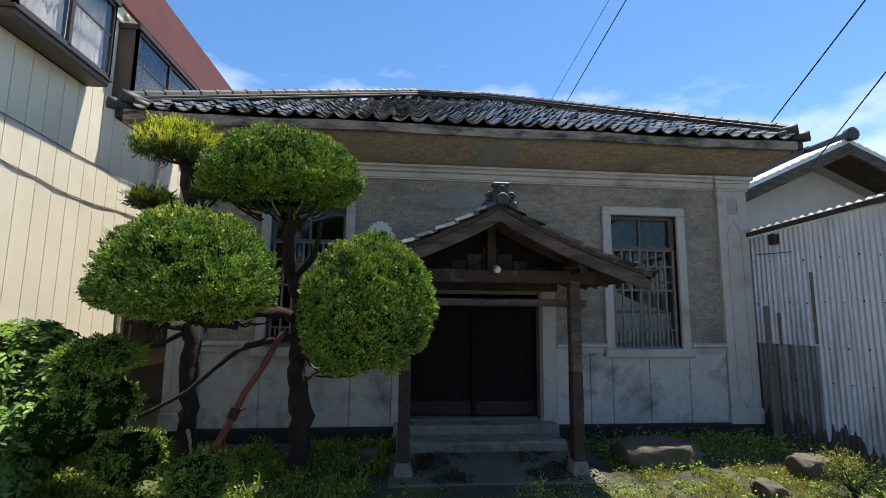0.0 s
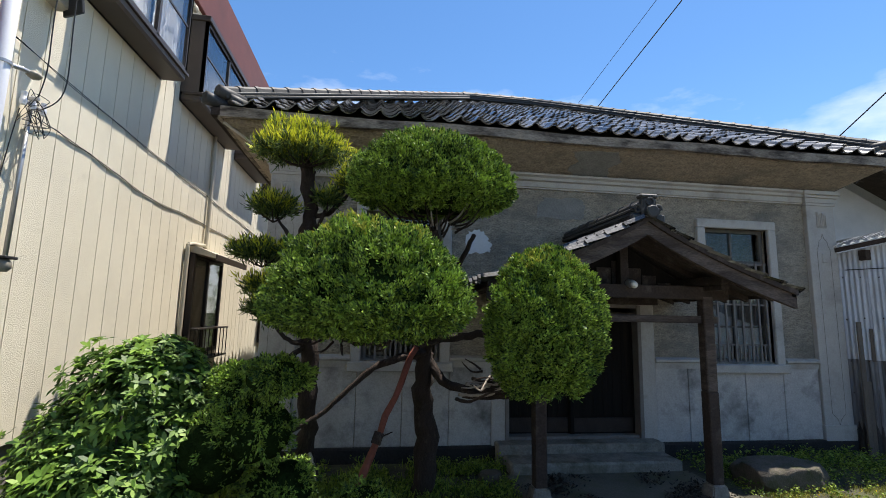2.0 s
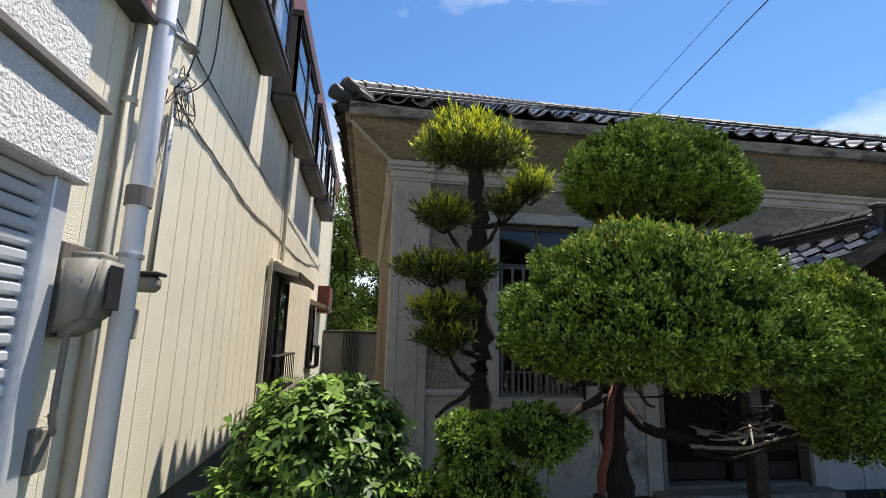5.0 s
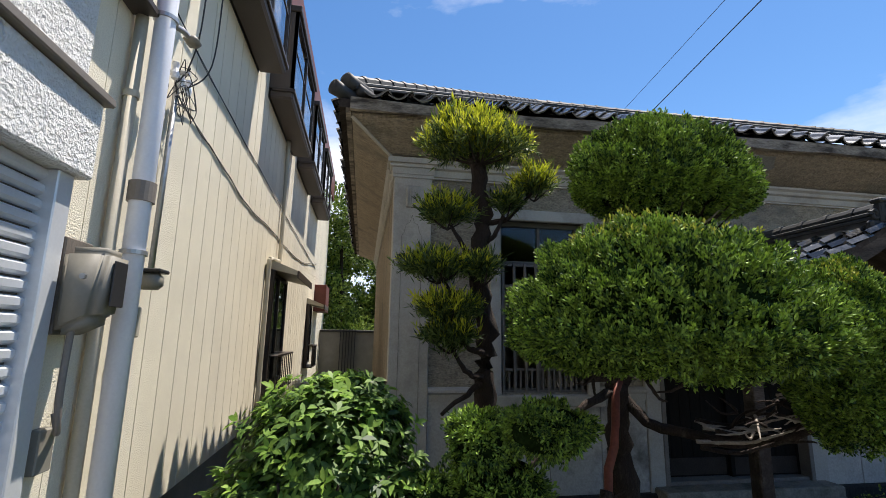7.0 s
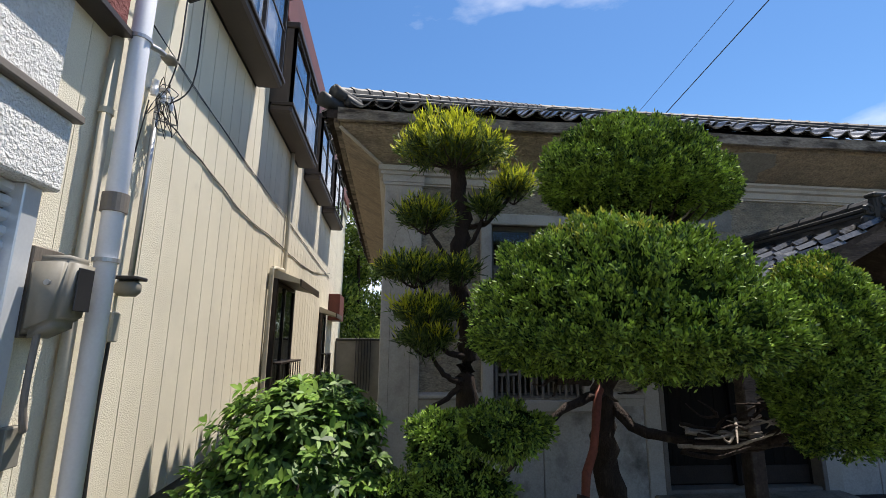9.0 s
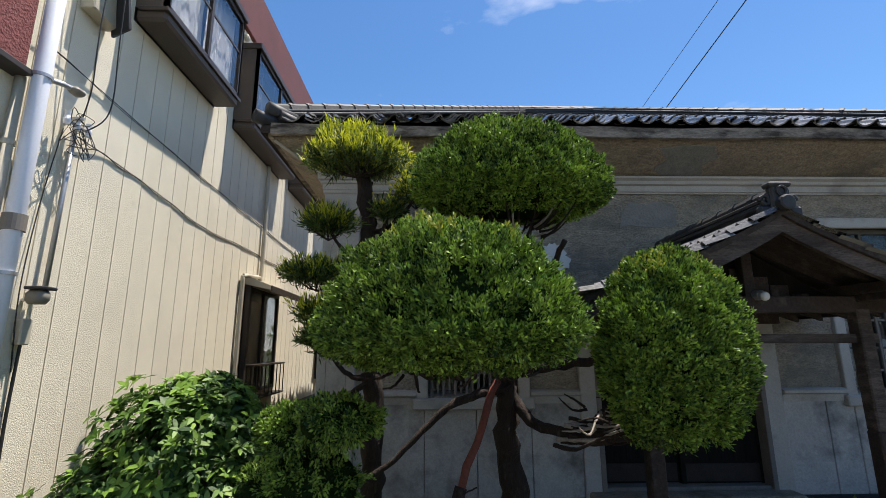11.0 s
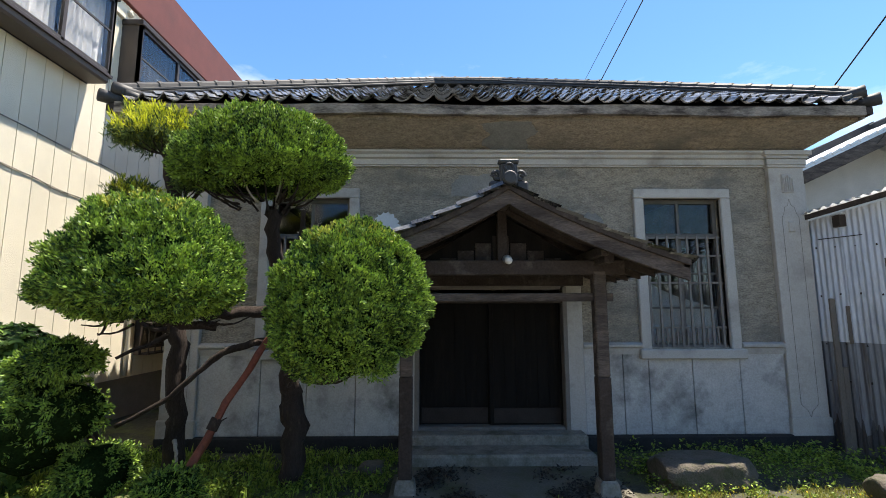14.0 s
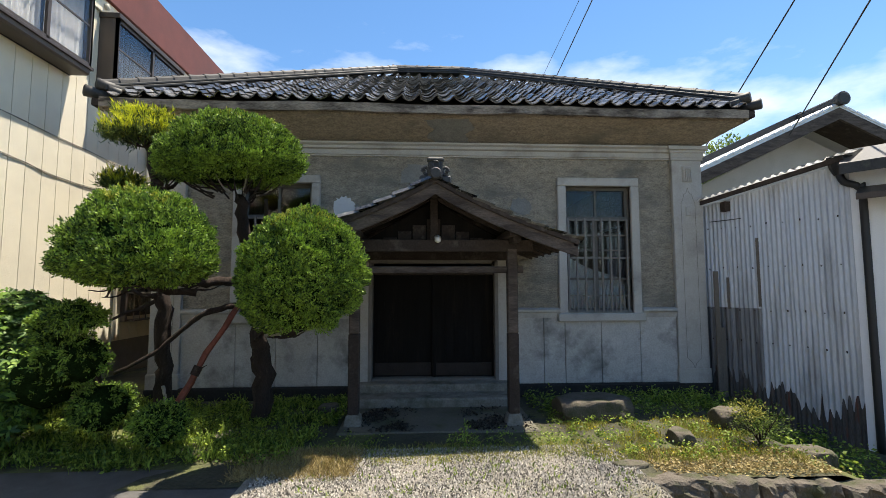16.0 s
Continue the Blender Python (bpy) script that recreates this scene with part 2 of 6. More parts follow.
M["soil"] = material("dark_soil_moss", (0.05, 0.048, 0.03), 1.0, spread=0.5, scale=2.5, grain=30, bump=0.8, dist=0.03,
                     stain_or_glint=(0.1, 0.115, 0.03), stain_scale=1.5, stain_lo=0.48, stain_hi=0.66)
M["gravel"] = material("gravel_bed", (0.25, 0.228, 0.19), 0.95, spread=0.6, scale=30, grain=110, bump=1.0, dist=0.02,
                       stain_or_glint=(0.15, 0.14, 0.06), stain_scale=1.6, stain_lo=0.5, stain_hi=0.68)
M["pebble"] = material("gravel_stone", (0.29, 0.268, 0.23), 0.9, spread=0.75, scale=12, grain=75, bump=0.3, island=0.9)
M["asphalt"] = material("asphalt", (0.085, 0.082, 0.078), 0.95, spread=0.35, scale=5, grain=120, bump=0.6, dist=0.006,
                        stain_or_glint=(0.05, 0.05, 0.045), stain_scale=1.5, stain_lo=0.5, stain_hi=0.7)
M["concrete"] = material("porch_slab_concrete", (0.12, 0.11, 0.085), 0.95, spread=0.4, scale=4, grain=60, bump=0.4, dist=0.006,
                         stain_or_glint=(0.07, 0.075, 0.035), stain_scale=2.0, stain_lo=0.48, stain_hi=0.66)
# pale tone of the reflection drawn behind the right window
M["cloth"] = material("pale_reflection", (0.72, 0.71, 0.68), 0.95, spread=0.06, bump=0.1)
M["juniper"] = leaf_material("juniper_needles", (0.011, 0.042, 0.011), (0.30, 0.45, 0.06), 0.1, island=0.42, grain=26)
# yellower top growth, kept bright so that sunlit tops are partly in the colour
M["juniper_tip"] = leaf_material("juniper_yellow_sunlit_tips", (0.20, 0.22, 0.03), (0.42, 0.44, 0.06), 0.25, island=0.4)
# near-black green: the shade deep in the crowns is put into this colour
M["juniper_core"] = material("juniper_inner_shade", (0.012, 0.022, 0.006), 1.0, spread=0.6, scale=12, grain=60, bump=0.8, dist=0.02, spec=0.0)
M["podo"] = leaf_material("podocarpus_leaves", (0.025, 0.05, 0.014), (0.16, 0.22, 0.05), 0.3)
M["podo_tip"] = leaf_material("podocarpus_new_shoots", (0.34, 0.40, 0.025), (0.66, 0.66, 0.05), 0.4)
M["bush"] = leaf_material("broad_leaf_green", (0.028, 0.068, 0.015), (0.175, 0.29, 0.055), 0.25, 0.5, 0.3)
M["bush_tip"] = leaf_material("broad_leaf_light", (0.15, 0.28, 0.04), (0.30, 0.45, 0.08), 0.4, 0.5, 0.3)
M["weed"] = leaf_material("weed_leaves", (0.06, 0.11, 0.016), (0.30, 0.40, 0.06), 0.35)
M["moss"] = leaf_material("dry_moss_grass", (0.16, 0.17, 0.03), (0.38, 0.36, 0.09), 0.3)
M["flower"] = leaf_material("yellow_weed_flower", (0.45, 0.36, 0.02), (0.7, 0.55, 0.04), 0.2)
M["straw"] = leaf_material("dry_straw", (0.2, 0.15, 0.06), (0.38, 0.3, 0.13), 0.2)
M["litter"] = leaf_material("rotting_leaf_litter", (0.012, 0.01, 0.008), (0.05, 0.04, 0.03), 0.05)
M["far_leaf"] = leaf_material("far_tree_leaves", (0.03, 0.07, 0.012), (0.26, 0.36, 0.06), 0.3)
M["bulb"] = material("opal_glass_lamp", (0.62, 0.6, 0.55), 0.25, spread=0.04, bump=0.0)


def glass_material(name, tint=(0.9, 0.95, 0.97), rough=0.02):
    m = bpy.data.materials.new(name)
    m.use_nodes = True
    n, l = m.node_tree.nodes, m.node_tree.links
    bsdf = n["Principled BSDF"]
    bsdf.inputs["Base Color"].default_value = (*tint, 1)
    bsdf.inputs["Roughness"].default_value = rough
    bsdf.inputs["Transmission Weight"].default_value = 1.0
    bsdf.inputs["IOR"].default_value = 1.33
    return m


M["glass"] = glass_material("window_glass")


# ---- mesh helpers ----
def link_bm(name, bm, mat, smooth=False):
    me = bpy.data.meshes.new(name)
    bmesh.ops.recalc_face_normals(bm, faces=bm.faces)
    bm.to_mesh(me)
    bm.free()
    if smooth:
        me.shade_smooth()
    me.materials.append(M[mat])
    return new(name, me)


def thing(name, label, category, kind="", group="", at=(0, 0, 0)):
    ob = new(name)
    ob.empty_display_size = 0.2
    ob.location = at
    return tagged(ob, label, category, group, kind)


def part(name, bm, mat, parent, label="", smooth=False):
    ob = link_bm(name, bm, mat, smooth)
    ob.parent = parent
    ob.location = -Vector(parent.location) if parent.parent is None and parent.type == "EMPTY" else (0, 0, 0)
    if label:
        ob["label"] = label
    return ob


def whole(name, bm, mat, label, category, kind="", group="", smooth=False):
    return tagged(link_bm(name, bm, mat, smooth), label, category, group, kind)


def box(x0, x1, y0, y1, z0, z1, bm=None, bevel=0.0, m=None):
    bm = bm or bmesh.new()
    r = bmesh.ops.create_cube(bm, size=1.0)
    vs = r["verts"]
    for v in vs:
        v.co = Vector((x0 + (v.co.x + 0.5) * (x1 - x0), y0 + (v.co.y + 0.5) * (y1 - y0), z0 + (v.co.z + 0.5) * (z1 - z0)))
    if bevel:
        es = list({e for v in vs for e in v.link_edges})
        r2 = bmesh.ops.bevel(bm, geom=es, offset=bevel, segments=1, affect="EDGES", clamp_overlap=True)
        vs = list({v for f in r2["faces"] for v in f.verts} | {v for v in vs if v.is_valid})
    if m is not None:
        for v in vs:
            if v.is_valid:
                v.co = m @ v.co
    return bm


def beam(p, q, w, h, bm=None, bevel=0.006, up=(0, 0, 1)):
    """A squared timber from p to q, w wide and h high."""
    p, q = Vector(p), Vector(q)
    d = (q - p)
    y = d.normalized()
    x = y.cross(Vector(up)).normalized()
    z = x.cross(y)
    m = Matrix((x, y, z)).transposed().to_4x4()
    m.translation = p
    return box(-w / 2, w / 2, 0, d.length, -h / 2, h / 2, bm, bevel, m)


def tube(points, radii, bm=None, sides=10, cap=True, rough=0.0, seed=1):
    """A round, tapered tube along points."""
    bm = bm or bmesh.new()
    pts = [Vector(p) for p in points]
    rs = radii if isinstance(radii, (list, tuple)) else [radii] * len(pts)
    rng = random.Random(seed)
    rings = []
    ref = Vector((0.3, 0.2, 1)).normalized()
    for i, p in enumerate(pts):
        d = (pts[min(i + 1, len(pts) - 1)] - pts[max(i - 1, 0)]).normalized()
        a = d.cross(ref)
        if a.length < 0.1:
            a = d.cross(Vector((1, 0, 0)))
        a.normalize()
        b = d.cross(a)
        ring = []
        for k in range(sides):
            t = 2 * math.pi * k / sides
            r = rs[i] * (1 + rough * (rng.random() - 0.5))
            ring.append(bm.verts.new(p + a * math.cos(t) * r + b * math.sin(t) * r))
        rings.append(ring)
    for r0, r1 in zip(rings, rings[1:]):
        for k in range(sides):
            bm.faces.new((r0[k], r0[(k + 1) % sides], r1[(k + 1) % sides], r1[k]))
    if cap:
        bm.faces.new(rings[0][::-1])
        bm.faces.new(rings[-1])
    return bm


def smooth_line(points, n=6):
    """Catmull-Rom points through the given ones."""
    ps = [Vector(p) for p in points]
    out = []
    for i in range(len(ps) - 1):
        a, b, c, d = ps[max(i - 1, 0)], ps[i], ps[i + 1], ps[min(i + 2, len(ps) - 1)]
        for k in range(n):
            t = k / n
            out.append(0.5 * ((2 * b) + (c - a) * t + (2 * a - 5 * b + 4 * c - d) * t * t + (3 * b - a - 3 * c + d) * t ** 3))
    out.append(ps[-1])
    return out


def ragged(pts, amp, seed, n=5):
    """An outline with broken, uneven edges."""
    rng = random.Random(seed)
    out = []
    for (a, b), (c, d) in zip(pts, pts[1:] + pts[:1]):
        for k in range(n):
            t = k / n
            out.append((a + (c - a) * t + rng.uniform(-amp, amp), b + (d - b) * t + rng.uniform(-amp, amp)))
    return out


def extrude_profile(profile, p, q, across, bm=None):
    """A moulding: profile of (out, z) swept from p to q; across is the outward direction."""
    bm = bm or bmesh.new()
    p, q, o = Vector(p), Vector(q), Vector(across)
    a = [bm.verts.new(p + o * u + Vector((0, 0, v))) for u, v in profile]
    b = [bm.verts.new(q + o * u + Vector((0, 0, v))) for u, v in profile]
    n = len(profile)
    for i in range(n):
        bm.faces.new((a[i], a[(i + 1) % n], b[(i + 1) % n], b[i]))
    bm.faces.new(a[::-1])
    bm.faces.new(b)
    return bm


def mesh_from_arrays(name, verts, faces_per, mat):
    """verts: (n*k, 3) array; every k consecutive vertices make one face."""
    me = bpy.data.meshes.new(name)
    nv = len(verts)
    nf = nv // faces_per
    me.vertices.add(nv)
    me.vertices.foreach_set("co", verts.astype(np.float32).ravel())
    me.loops.add(nv)
    me.loops.foreach_set("vertex_index", np.arange(nv, dtype=np.int32))
    me.polygons.add(nf)
    me.polygons.foreach_set("loop_start", np.arange(0, nv, faces_per, dtype=np.int32))
    me.update(calc_edges=True)
    me.materials.append(M[mat])
    return new(name, me)


def leaf_quads(pos, along, size, width, rng, curl=0.25):
    """Diamond leaves at pos, pointing along; size and width are arrays."""
    n = len(pos)
    along = along / np.linalg.norm(along, axis=1, keepdims=True)
    r = rng.normal(size=(n, 3))
    side = np.cross(along, r)
    side /= np.linalg.norm(side, axis=1, keepdims=True) + 1e-9
    nor = np.cross(side, along)
    s, w = size[:, None], width[:, None]
    v = np.empty((n, 4, 3))
    v[:, 0] = pos
    v[:, 1] = pos + along * s * 0.5 + side * w * 0.5 + nor * s * curl * 0.3
    v[:, 2] = pos + along * s + nor * s * curl * 0.1
    v[:, 3] = pos + along * s * 0.5 - side * w * 0.5 + nor * s * curl * 0.3
    return v.reshape(-1, 3)


def dome_points(rng, n, c, r, low=-0.45, lump=0.08, rot=0.0, droop=0.0):
    """Points and outward normals over a lumpy, clipped dome; low is where its flat underside is cut."""
    d = rng.normal(size=(n, 3))
    d /= np.linalg.norm(d, axis=1, keepdims=True)
    d = np.where(d[:, 2:3] < low, d * np.array([1, 1, 0.15]) + np.array([0, 0, low * 0.85]), d)
    k = 1 + lump * (np.sin(d[:, 0] * 7 + 1.3) * np.sin(d[:, 1] * 6 + 0.4) * np.cos(d[:, 2] * 8) + 0.5 * np.sin(d[:, 0] * 15 + d[:, 1] * 13) * np.sin(d[:, 2] * 14 + 2))
    p = d * k[:, None] * np.array(r)
    nn = d / np.array(r)
    nn /= np.linalg.norm(nn, axis=1, keepdims=True)
    ca, sa = math.cos(rot), math.sin(rot)
    R = np.array([[ca, -sa, 0], [sa, ca, 0], [0, 0, 1]])
    return p @ R.T + np.array(c), nn @ R.T


def lumpy_ball(c, r, low, lump, rot, shrink, seg=40):
    bm = bmesh.new()
    bmesh.ops.create_uvsphere(bm, u_segments=seg, v_segments=seg // 2, radius=1.0)
    ca, sa = math.cos(rot), math.sin(rot)
    for v in bm.verts:
        d = v.co.normalized()
        if d.z < low:
            d = Vector((d.x, d.y, d.z * 0.15 + low * 0.85))
        k = 1 + lump * (math.sin(d.x * 7 + 1.3) * math.sin(d.y * 6 + 0.4) * math.cos(d.z * 8) + 0.5 * math.sin(d.x * 15 + d.y * 13) * math.sin(d.z * 14 + 2))
        p = Vector((d.x * r[0], d.y * r[1], d.z * r[2])) * k * shrink
        v.co = Vector((p.x * ca - p.y * sa + c[0], p.x * sa + p.y * ca + c[1], p.z + c[2]))
    return bm

# ---- ground ----
G = -0.13


def ease(t):
    t = max(0.0, min(1.0, t))
    return t * t * (3 - 2 * t)


def ground_z(x, y):
    return G + 0.015 * math.sin(x * 1.7) * math.sin(y * 1.3) - 0.02 * max(0.0, 4.0 - y) * 0.5 - 0.4 * ease((x - 4.9) / 0.8) * ease((6.9 - y) / 1.1)


def sheet(name, x0, x1, y0, y1, nx, ny, zf, mat, label, category, kind="structure"):
    bm = bmesh.new()
    g = [[bm.verts.new((x0 + (x1 - x0) * i / nx, y0 + (y1 - y0) * j / ny, zf(x0 + (x1 - x0) * i / nx, y0 + (y1 - y0) * j / ny))) for i in range(nx + 1)] for j in range(ny + 1)]
    for j in range(ny):
        for i in range(nx):
            bm.faces.new((g[j][i], g[j][i + 1], g[j + 1][i + 1], g[j + 1][i]))
    return whole(name, bm, mat, label, category, kind, smooth=True)


sheet("ground", -400, 400, -400, 400, 8, 8, lambda x, y: G - 0.35, "soil", "bare dark soil reaching into the distance", "ground")
sheet("garden_ground", -6.5, 9.0, 3.9, 16.0, 60, 50, ground_z, "soil", "dark mossy garden soil in front of the old house", "ground")
sheet("gravel_drive", -0.62, 3.0, -6.0, 4.78, 30, 60, lambda x, y: ground_z(x, y) + 0.012 + 0.008 * math.sin(5 * x) * math.sin(4 * y), "gravel", "pale crushed gravel drive with dry weeds", "drive")
sheet("road", -30, -0.62, -12.0, 4.35, 20, 12, lambda x, y: ground_z(0, y) + 0.006, "asphalt", "dark worn asphalt forecourt", "road")
sheet("side_yard", 2.8, 30, -12.0, 3.93, 20, 12, lambda x, y: G - 0.26 + 0.05 * math.exp(-(x - 2.8) * 2), "gravel", "lower gravel yard beside the stone kerb", "ground")

# unseen wall, added so the lower window panes reflect something dark
whole("reflection_wall", box(-40, 40, -22.4, -22.0, -0.6, 3.4, bevel=0.02), "siding_base", "plain unseen wall added behind the camera to darken window reflections", "wall", "structure")

# ---- old house ----
HX0, HX1, HY = -3.20, 5.66, 7.16
WL = (-2.03, -0.66)
WR = (3.217, 4.595)
WZ0, WZ1 = 1.055, 3.415
DX0, DX1, DZ0, DZ1 = 0.16, 2.18, 0.13, 2.02
CORN = 3.76
house_back = 15.5


def wall_with_openings():
    """Front wall 0.22 m thick, cut in boxes round the openings."""
    y0, y1, zt = HY, HY + 0.22, 4.0
    bm = bmesh.new()
    e = 0.14
    cols = [(HX0, WL[0] + e, None), (WL[0] + e, WL[1] - e, (WZ0 + e, WZ1 - e)), (WL[1] - e, DX0, None), (DX0, DX1, (-0.2, DZ1)),
            (DX1, WR[0] + e, None), (WR[0] + e, WR[1] - e, (WZ0 + e, WZ1 - e)), (WR[1] - e, HX1, None)]
    for a, b, hole in cols:
        if hole is None:
            box(a, b, y0, y1, -0.2, zt, bm)
        else:
            if hole[0] > -0.2:
                box(a, b, y0, y1, -0.2, hole[0], bm)
            box(a, b, y0, y1, hole[1], zt, bm)
    return bm


whole("wall_front", wall_with_openings(), "stucco", "weathered grey-brown rough stucco house front", "wall", "structure")
whole("wall_side", box(HX0, HX0 + 0.22, HY + 0.22, house_back, -0.2, 4.0), "soffit", "brown rough plaster side wall of the old house", "wall", "structure")
whole("wall_right_side", box(HX1 - 0.22, HX1, HY + 0.22, house_back, -0.2, 4.0), "stucco", "stucco side wall of the old house", "wall", "structure")
whole("wall_back", box(HX0, HX1, house_back, house_back + 0.2, -0.2, 4.0), "stucco", "stucco back wall of the old house", "wall", "structure")
whole("floor", box(HX0, HX1, HY + 0.22, house_back, 0.0, 0.1), "dark_wood", "dark wooden floor inside the house", "floor", "structure")
whole("ceiling", box(HX0, HX1, HY, house_back, 4.0, 4.06), "dark_wood", "dark board ceiling inside the house", "ceiling", "structure")
whole("plinth", box(HX0 - 0.06, HX1 + 0.06, HY - 0.10, HY + 0.1, -0.35, 0.06, bevel=0.02), "plinth", "near-black foundation stone course", "plinth", "structure")

# dado panels below the sill line
dado = thing("dado", "pale smooth plaster dado with dark water stains", "dado", "structure")
DADO_TOP = 1.13
for a, b in ((HX0 + 0.44, WL[0] + 0.1), (WL[0] + 0.1, WL[0] + 0.72), (WL[0] + 0.72, WL[1]), (WL[1], -0.06), (2.42, 2.95), (2.95, 3.30), (3.30, 3.90), (3.90, 4.55), (4.55, 5.17)):
    part("panel", box(a + 0.004, b - 0.004, HY - 0.03, HY + 0.02, 0.06, DADO_TOP, bevel=0.006), "dado", dado)
mould = [(0, -0.1), (0.045, -0.1), (0.05, -0.02), (0.085, 0.0), (0.085, 0.03), (0.05, 0.05), (0.0, 0.06)]
for a, b in ((HX0 + 0.44, WL[0] - 0.0), (WL[1], -0.06), (2.42, WR[0]), (WR[1], 5.17)):
    part("moulding", extrude_profile(mould, (a, HY, 1.205), (b, HY, 1.205), (0, -1, 0)), "trim", dado)

# cornice under the soffit
corn_profile = [(0, -0.02), (0.03, -0.02), (0.03, 0.0), (0.05, 0.006), (0.05, 0.085), (0.09, 0.10), (0.09, 0.14), (0.13, 0.165), (0.13, 0.195), (0, 0.195)]
whole("cornice", extrude_profile(corn_profile, (HX0 + 0.46, HY, CORN), (5.17, HY, CORN), (0, -1, 0)), "trim", "grey painted plaster cornice moulding", "cornice", "structure")
whole("side_cornice", extrude_profile([(a * 0.8, b) for a, b in corn_profile], (HX0, HY + 0.2, CORN), (HX0, house_back, CORN), (-1, 0, 0)), "trim", "brownish plaster cornice along the side wall", "cornice", "structure")


def pilaster(x0, x1, name):
    p = thing(name, "grey plaster corner pilaster with carved relief and cracks", "pilaster", "structure")
    y = HY - 0.07
    part("shaft", box(x0, x1, y, HY + 0.1, 0.0, 3.74, bevel=0.008), "trim", p)
    part("base", box(x0 - 0.02, x1 + 0.02, y - 0.02, HY + 0.1, 0.0, 0.28, bevel=0.01), "trim", p)
    capital = bmesh.new()
    for i, (z0, z1, o) in enumerate(((3.72, 3.76, 0.02), (3.76, 3.845, 0.03), (3.845, 3.89, 0.055), (3.89, 3.955, 0.085))):
        box(x0 - o, x1 + o, y - o, HY + 0.1, z0, z1, capital, 0.004)
    part("capital", capital, "trim", p)
    xm = (x0 + x1) / 2
    relief = bmesh.new()
    box(xm - 0.085, xm + 0.085, y - 0.025, y + 0.01, 3.35, 3.62, relief, 0.012)
    for k in range(5):
        box(xm - 0.07 + k * 0.03, xm - 0.052 + k * 0.03, y - 0.04, y, 3.37, 3.60 - 0.02 * abs(k - 2), relief, 0.005)
    part("relief", relief, "trim", p, "carved plaster shell relief")
    # panel outline with a pointed top: dark bead painting an incised line's shade
    outline = [(xm - 0.12, 0.45), (xm - 0.12, 3.0), (xm - 0.09, 3.05), (xm - 0.07, 3.14), (xm - 0.025, 3.17), (xm, 3.26), (xm + 0.025, 3.17), (xm + 0.07, 3.14), (xm + 0.09, 3.05), (xm + 0.12, 3.0), (xm + 0.12, 0.45), (xm + 0.03, 0.36), (xm, 0.28), (xm - 0.03, 0.36), (xm - 0.12, 0.45)]
    bm = bmesh.new()
    for (a, za), (b, zb) in zip(outline, outline[1:]):
        beam((a, y - 0.001, za), (b, y - 0.001, zb), 0.004, 0.006, bm, 0.001, (0, 1, 0))
    part("groove_shade_bead", bm, "lattice", p, "thin dark bead drawn as the shade of an incised panel line")
    part("medallion", box(xm - 0.05, xm + 0.05, y - 0.018, y + 0.01, 2.78, 2.94, bevel=0.014), "trim", p)
    return p


pilaster(HX0 - 0.02, HX0 + 0.44, "pilaster_left")
pilaster(5.17, HX1 + 0.02, "pilaster_right")


def window(x0, x1, name, cloth):
    w = thing(name, "tall sash window with grey plaster casing and weathered wooden lattice", "window", "structure")
    y = HY - 0.06
    c = 0.14
    part("casing", box(x0, x1, y, HY + 0.06, WZ1 - c, WZ1, bevel=0.012), "trim", w)
    for a in (x0, x1 - c):
        part("casing", box(a, a + c, y + 0.002, HY + 0.06, WZ0 + 0.1, WZ1 - c, bevel=0.012), "trim", w)
    part("sill", box(x0 - 0.04, x1 + 0.04, y - 0.05, HY + 0.08, WZ0 - 0.01, WZ0 + 0.12, bevel=0.015), "trim", w, "worn grey sill")
    a, b, z0, z1 = x0 + c, x1 - c, WZ0 + 0.12, WZ1 - c
    ys = HY + 0.12
    tz = 2.74
    fr = bmesh.new()
    box(a, a + 0.05, ys - 0.03, ys + 0.04, z0, z1, fr)
    box(b - 0.05, b, ys - 0.03, ys + 0.04, z0, z1, fr)
    box(a, b, ys - 0.035, ys + 0.045, z1 - 0.05, z1, fr)
    box(a, b, ys - 0.035, ys + 0.045, tz - 0.03, tz + 0.04, fr)
    box(a, b, ys - 0.035, ys + 0.045, z0, z0 + 0.07, fr)
    xm = (a + b) / 2
    box(xm - 0.018, xm + 0.018, ys - 0.02, ys + 0.03, tz + 0.04, z1 - 0.05, fr)
    box(xm - 0.025, xm + 0.025, ys - 0.02, ys + 0.03, z0, tz - 0.03, fr)
    for z in (1.72, 2.2):
        box(a, b, ys - 0.012, ys + 0.022, z, z + 0.028, fr)
    part("sash_frame", fr, "frame", w)
    for p0, p1, q0, q1 in ((a, xm, tz, z1), (xm, b, tz, z1), (a, xm, z0, tz), (xm, b, z0, tz)):
        g = part("pane", box(p0 + 0.01, p1 - 0.01, ys + 0.003, ys + 0.007, q0 + 0.01, q1 - 0.01), "glass", w)
        g.visible_shadow = False
    # lattice of upright slats with rails
    yl = HY + 0.03
    n = 8
    for k in range(n):
        x = a + 0.05 + (b - a - 0.1) * k / (n - 1)
        part("slat", box(x - 0.016, x + 0.016, yl - 0.012, yl + 0.014, z0, tz, bevel=0.003), "lattice", w)
    for z in (z0 + 0.03, 1.46, 2.08, 2.46, tz - 0.02):
        part("rail", box(a, b, yl + 0.005, yl + 0.03, z - 0.013, z + 0.013), "lattice", w)
    for k in range(7):
        x = a + 0.05 + (b - a - 0.1) * (k + 0.5) / 7
        part("short_slat", box(x - 0.01, x + 0.01, yl, yl + 0.02, z0 + 0.05, 1.46), "lattice", w)
    return w


window(*WR, "window_1", True)
window(*WL, "window_2", False)
